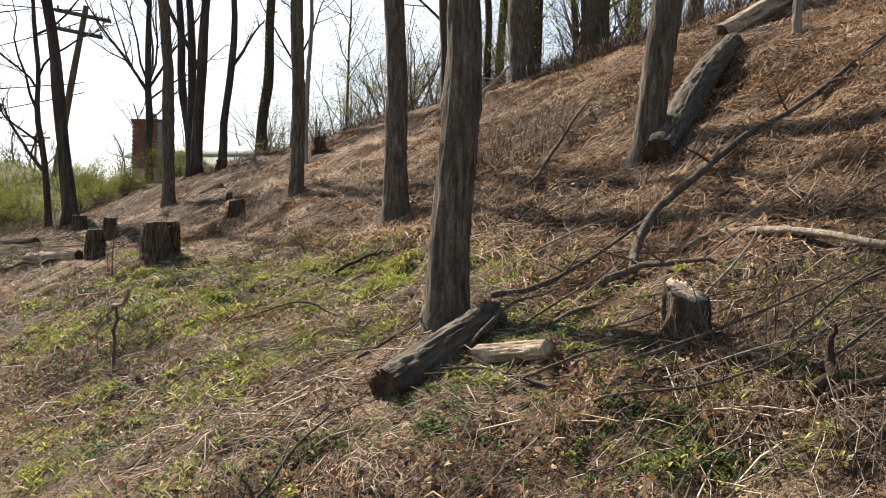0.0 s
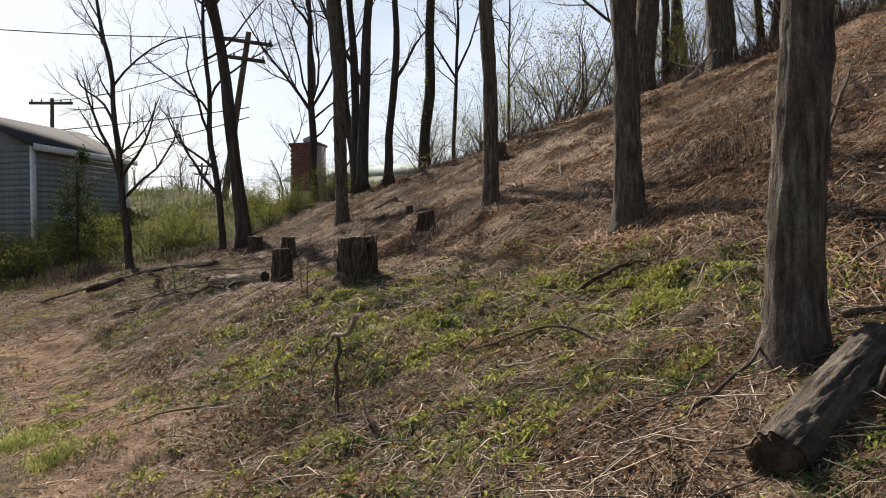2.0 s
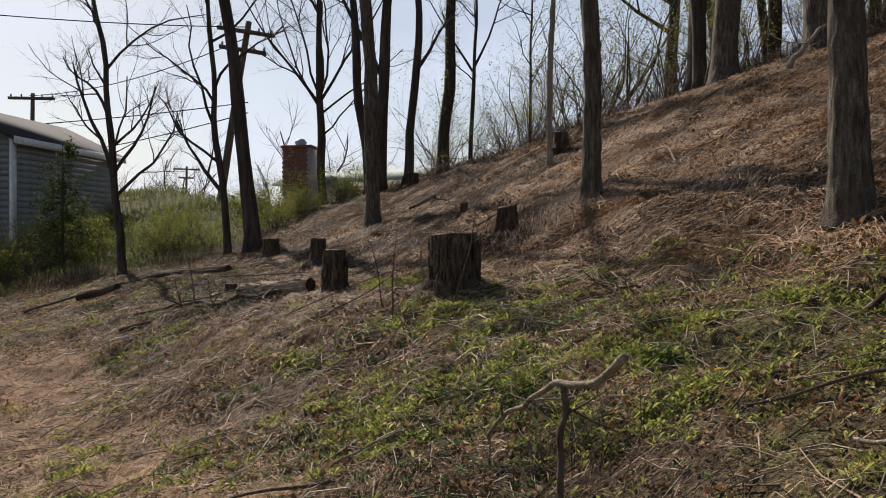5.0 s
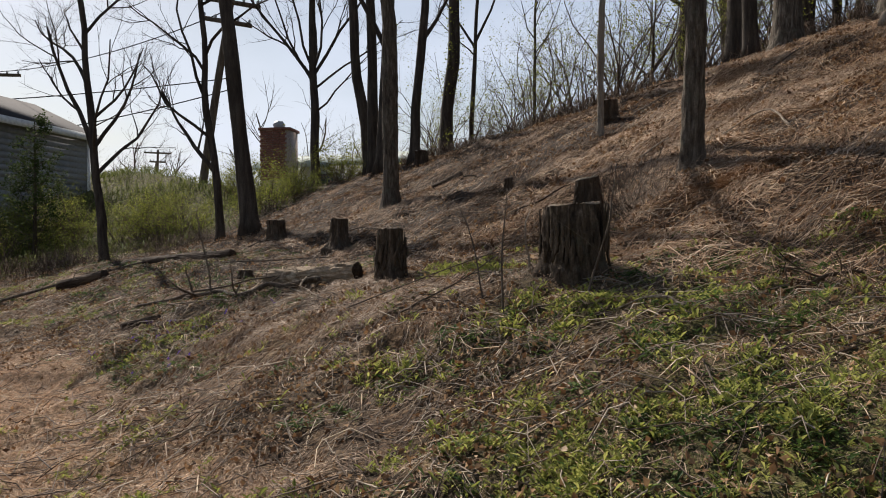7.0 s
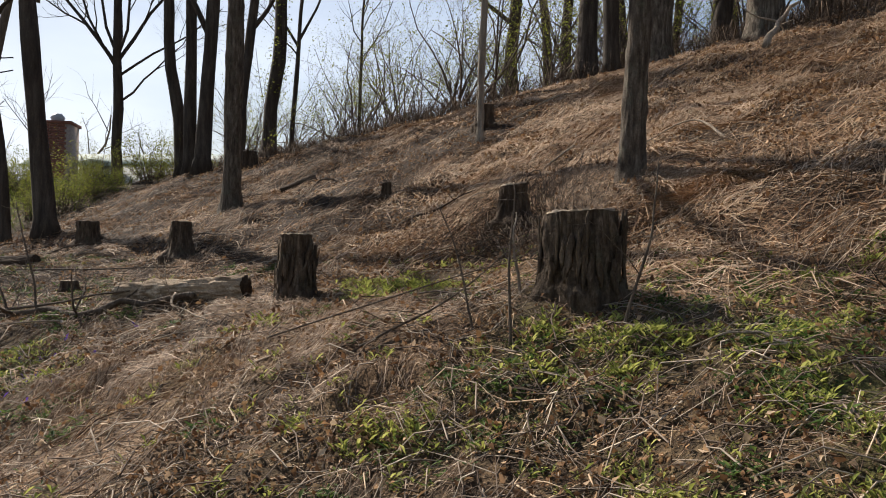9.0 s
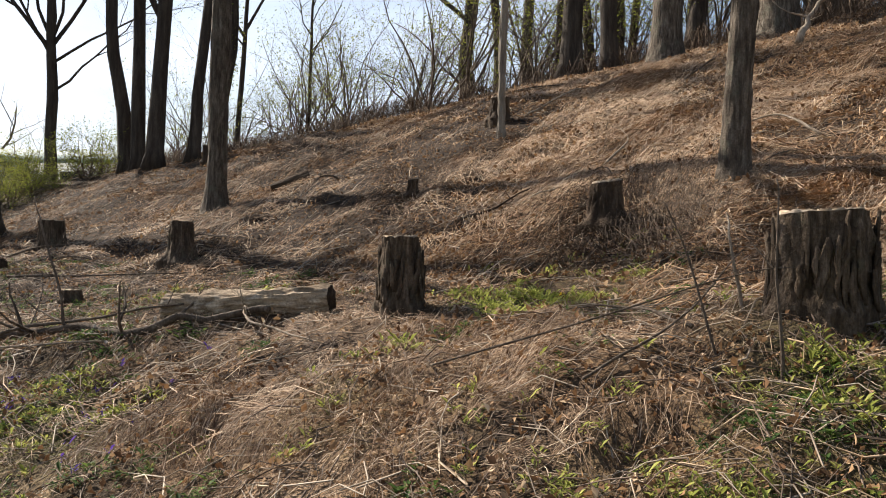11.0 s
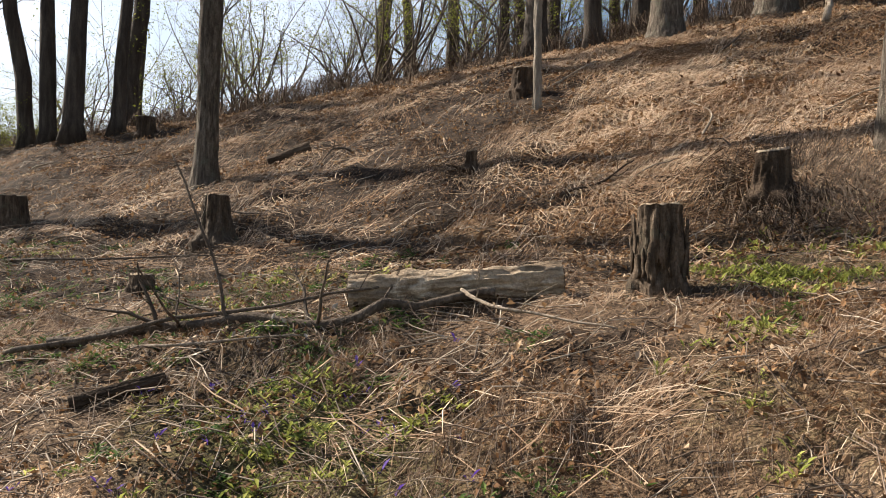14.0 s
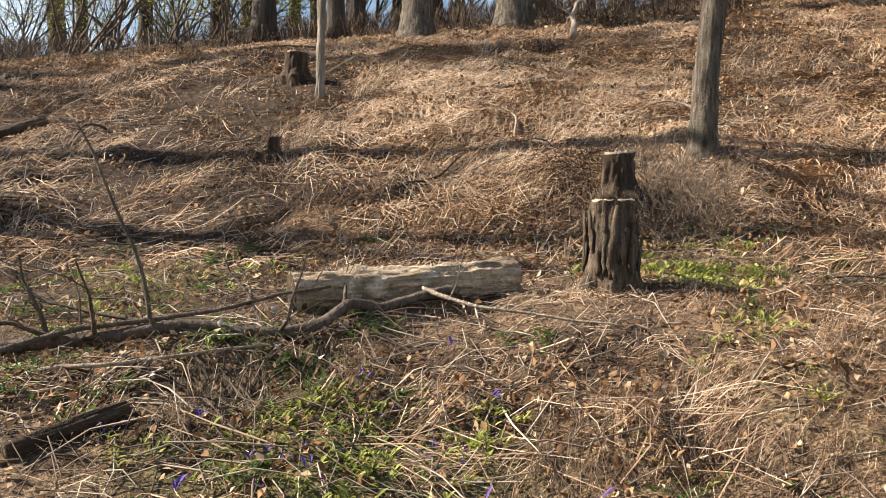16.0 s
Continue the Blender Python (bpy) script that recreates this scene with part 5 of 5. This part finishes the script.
# ---- house, far building, poles ----
def house(corner, way, length, depth, eave, ridge, label):
    """A gabled house: corner at its near end, way along its long wall."""
    ob = thing("house", corner, label, "house")
    ob.rotation_euler = (0, 0, way)
    hl = Heap()
    t = 0.2
    for lo, hi in (((0, 0, -1), (length, t, eave)), ((0, depth - t, -1), (length, depth, eave)), ((0, t, -1), (t, depth - t, eave)), ((length - t, t, -1), (length, depth - t, eave))):
        hl.put(*box(lo, hi))
    for x0, x1 in ((0, t), (length - t, length)):
        v = np.array([(x0, 0, eave), (x0, depth, eave), (x0, depth / 2, ridge), (x1, 0, eave), (x1, depth, eave), (x1, depth / 2, ridge)], float)
        hl.put(v, np.array([(0, 1, 4, 3), (1, 2, 5, 4), (2, 0, 3, 5)]), np.array([(0, 2, 1), (3, 4, 5)]))
    wall = part("wall", hl.mesh("wall", SIDING), ob)
    board = mesh_of("siding_board", *box((0, -0.03, 0), (length, -0.004, 0.19)), SIDING)
    n = int((eave + 1) / 0.2)
    for k in range(n):
        b = part("siding_board", board, wall)
        b.location = (0, 0, -1 + k * 0.2)
    gable_board = mesh_of("siding_board", *box((-0.03, 0, 0), (-0.004, depth, 0.19)), SIDING)
    for k in range(n):
        b = part("siding_board", gable_board, wall)
        b.location = (0, 0, -1 + k * 0.2)
    for lo, hi in (((-0.06, -0.06, -1), (0.14, 0.05, eave)), ((length - 0.12, -0.06, -1), (length + 0.05, 0.1, eave))):
        part("corner_board", mesh_of("corner_board", *box(lo, hi), TRIM), ob, "white corner board")
    o = 0.3
    pitch = (ridge - eave) / (depth / 2)
    for sgn in (0, 1):
        e0 = (-o, eave - o * pitch) if sgn == 0 else (depth + o, eave - o * pitch)
        v = []
        for dz in (0.0, 0.14):
            for xx in (-o, length + o):
                v += [(xx, e0[0], e0[1] + dz), (xx, depth / 2, ridge + dz)]
        part("roof", mesh_of("roof", np.array(v), np.array([(0, 1, 3, 2), (4, 6, 7, 5), (0, 4, 5, 1), (2, 3, 7, 6), (0, 2, 6, 4), (1, 5, 7, 3)]), SHINGLES), ob, "dark grey shingle roof slope")
    part("fascia", mesh_of("fascia", *box((-o, -o - 0.03, eave - o * pitch - 0.1), (length + o, -o - 0.004, eave - o * pitch + 0.13)), TRIM), ob, "white fascia board")
    return ob


a0, a1 = np.array([-20.2, 28.8]), np.array([-19.87, 34.4])
house((a0[0], a0[1], 2.5), math.atan2(*(a1 - a0)[::-1]), 5.7, 4.6, 2.85, 3.95, "grey sided gabled house with white trim on the meadow")


def far_building():
    ob = thing("building", (-24.0, 66.0, 4.3), "long low pale building with a green metal roof beyond the trees", "building")
    part("wall", mesh_of("wall", *box((0, 0, -2), (30, 8, 2.6)), PALE_WALL), ob)
    v, f = box((-0.5, -0.5, 2.6), (30.5, 8.5, 3.4))
    v[4:, :2] = v[4:, :2] * 0.9 + np.array([1.1, 0.4])
    part("roof", mesh_of("roof", v, f, GREEN_ROOF), ob, "pale green metal roof")
    for k in range(8):
        part("window", mesh_of("window", *box((1.5 + 3.4 * k, -0.06, 0.8), (3.0 + 3.4 * k, 0.02, 2.1)), GLASS), ob)
    ob.rotation_euler = (0, 0, -0.28)
    return ob


far_building()


def brick_tower(x, y, wide, tall):
    ob = thing("chimney", (x, y, float(height(x, y)) - 0.3), "square red-brick chimney with a dark metal cap", "chimney")
    core = part("core", mesh_of("core", *box((0.03, 0.03, 0), (wide - 0.03, wide - 0.03, tall)), MORTAR), ob)
    brick = mesh_of("brick", *box((0, 0, 0), (0.42, 0.06, 0.14)), BRICK)
    rows = int(3.4 / 0.16)
    for r in range(rows):
        for k in range(4):
            b = part("brick", brick, core)
            b.location = (k * 0.45 + (0.1 if r % 2 else 0.0), -0.02, tall - 0.16 - r * 0.16)
    part("band", mesh_of("band", *box((-0.08, -0.08, tall), (wide + 0.08, wide + 0.08, tall + 0.18)), BRICK), ob)
    part("cap", Heap().put(*tube([(wide / 2, wide / 2, tall + 0.18), (wide / 2, wide / 2, tall + 0.5), (wide / 2, wide / 2, tall + 0.75)], [0.3, 0.45, 0.25], 12)).mesh("cap", METAL), ob, "dark metal cap")


brick_tower(-22.5, 62.0, 2.1, 9.2 - float(height(-22.5, 62.0)) + 0.3)


def utility_pole(x, y, tall, lean, dia, label, arms, turn):
    ob = thing("utility_pole", ground_point(x, y), label, "utility pole", "utility poles")
    top = np.array([lean[0], lean[1], tall])
    part("pole", Heap().put(*tube(glide([(0, 0, -0.4), top * 0.5, top], 12), np.linspace(dia / 2, dia * 0.36, 12), 14)).mesh("pole", POLE_WOOD, True), ob)
    c, s = math.cos(turn), math.sin(turn)
    for z, half in arms:
        m = top * (z / tall)
        v, f = box((-half, -0.16 - dia * 0.3, -0.07), (half, -dia * 0.3, 0.07))
        v = np.stack([v[:, 0] * c - v[:, 1] * s, v[:, 0] * s + v[:, 1] * c, v[:, 2] - v[:, 0] * lean[0] / tall], -1) + m
        arm = part("crossarm", mesh_of("crossarm", v, f, POLE_WOOD), ob)
        for k in (-0.9, -0.45, 0.45, 0.9):
            p = m + np.array([k * half * c + 0.12 * s, k * half * s - 0.12 * c, 0.07 - k * half * lean[0] / tall])
            part("insulator", Heap().put(*tube([p, p + (0, 0, 0.08), p + (0, 0, 0.16)], [0.03, 0.055, 0.03], 8)).mesh("insulator", METAL), arm)
    return ob


utility_pole(-15.85, 35.0, 10.5 - float(height(-15.85, 35.0)), (1.2, 0.1), 0.32, "leaning weathered wooden utility pole with two crossarms", [(6.5, 1.1), (5.8, 0.9)], 0.1)
utility_pole(-38.1, 80.0, 6.0, (0.2, 0), 0.28, "distant wooden utility pole with a crossarm", [(5.7, 1.2), (4.9, 0.7)], 0.3)
utility_pole(-30.9, 45.8, 6.6, (0.1, 0), 0.28, "wooden utility pole behind the grey house", [(6.3, 1.2)], 0.2)


def cable(a, b, sag, label):
    a, b = np.array(a, float), np.array(b, float)
    s = np.linspace(0, 1, 24)[:, None]
    line = a + (b - a) * s - np.array([0, 0, 1]) * sag * 4 * s * (1 - s)
    ob = thing("power_line", line[0], label, "cable", "power lines")
    part("wire", Heap().put(*tube(line - line[0], np.full(24, 0.022), 5)).mesh("wire", CABLE), ob)


pole_top = np.array([-14.7, 35.1, 10.3])
cable(pole_top + (0, 0, -2.9), (-24.5, 33.6, 6.5), 0.1, "thick black cable strung to a leaning pole")
cable(pole_top + (0, 0, -3.3), (-28.0, 36.0, 5.2), 0.3, "thin black cable strung across the meadow")
cable(pole_top + (0, 0, -0.4), (-31.0, 45.8, 10.2), 0.5, "thin black cable between two poles")
cable(pole_top, (-36.0, 26.0, 11.5), 0.6, "thin black cable above the grey house")


# ---- distant woods ----
def far_woods():
    rng = np.random.default_rng(77)
    h = Heap()
    for k in range(150):
        a = rng.uniform(-1.15, 0.35)
        d = rng.uniform(75, 150)
        x, y = math.sin(a) * d, math.cos(a) * d
        z = float(height(x, y))
        tall = rng.uniform(4, 8)
        grow(h, rng, (x, y, z - 0.2), (rng.normal(0, 0.1), rng.normal(0, 0.1), 1), tall, 0.16, 2, 4, spread=0.8, kids=(5, 8))
    return stuff("far_woods", h.mesh("far_woods", TWIG), "hazy line of distant bare trees", "woods")


far_woods()
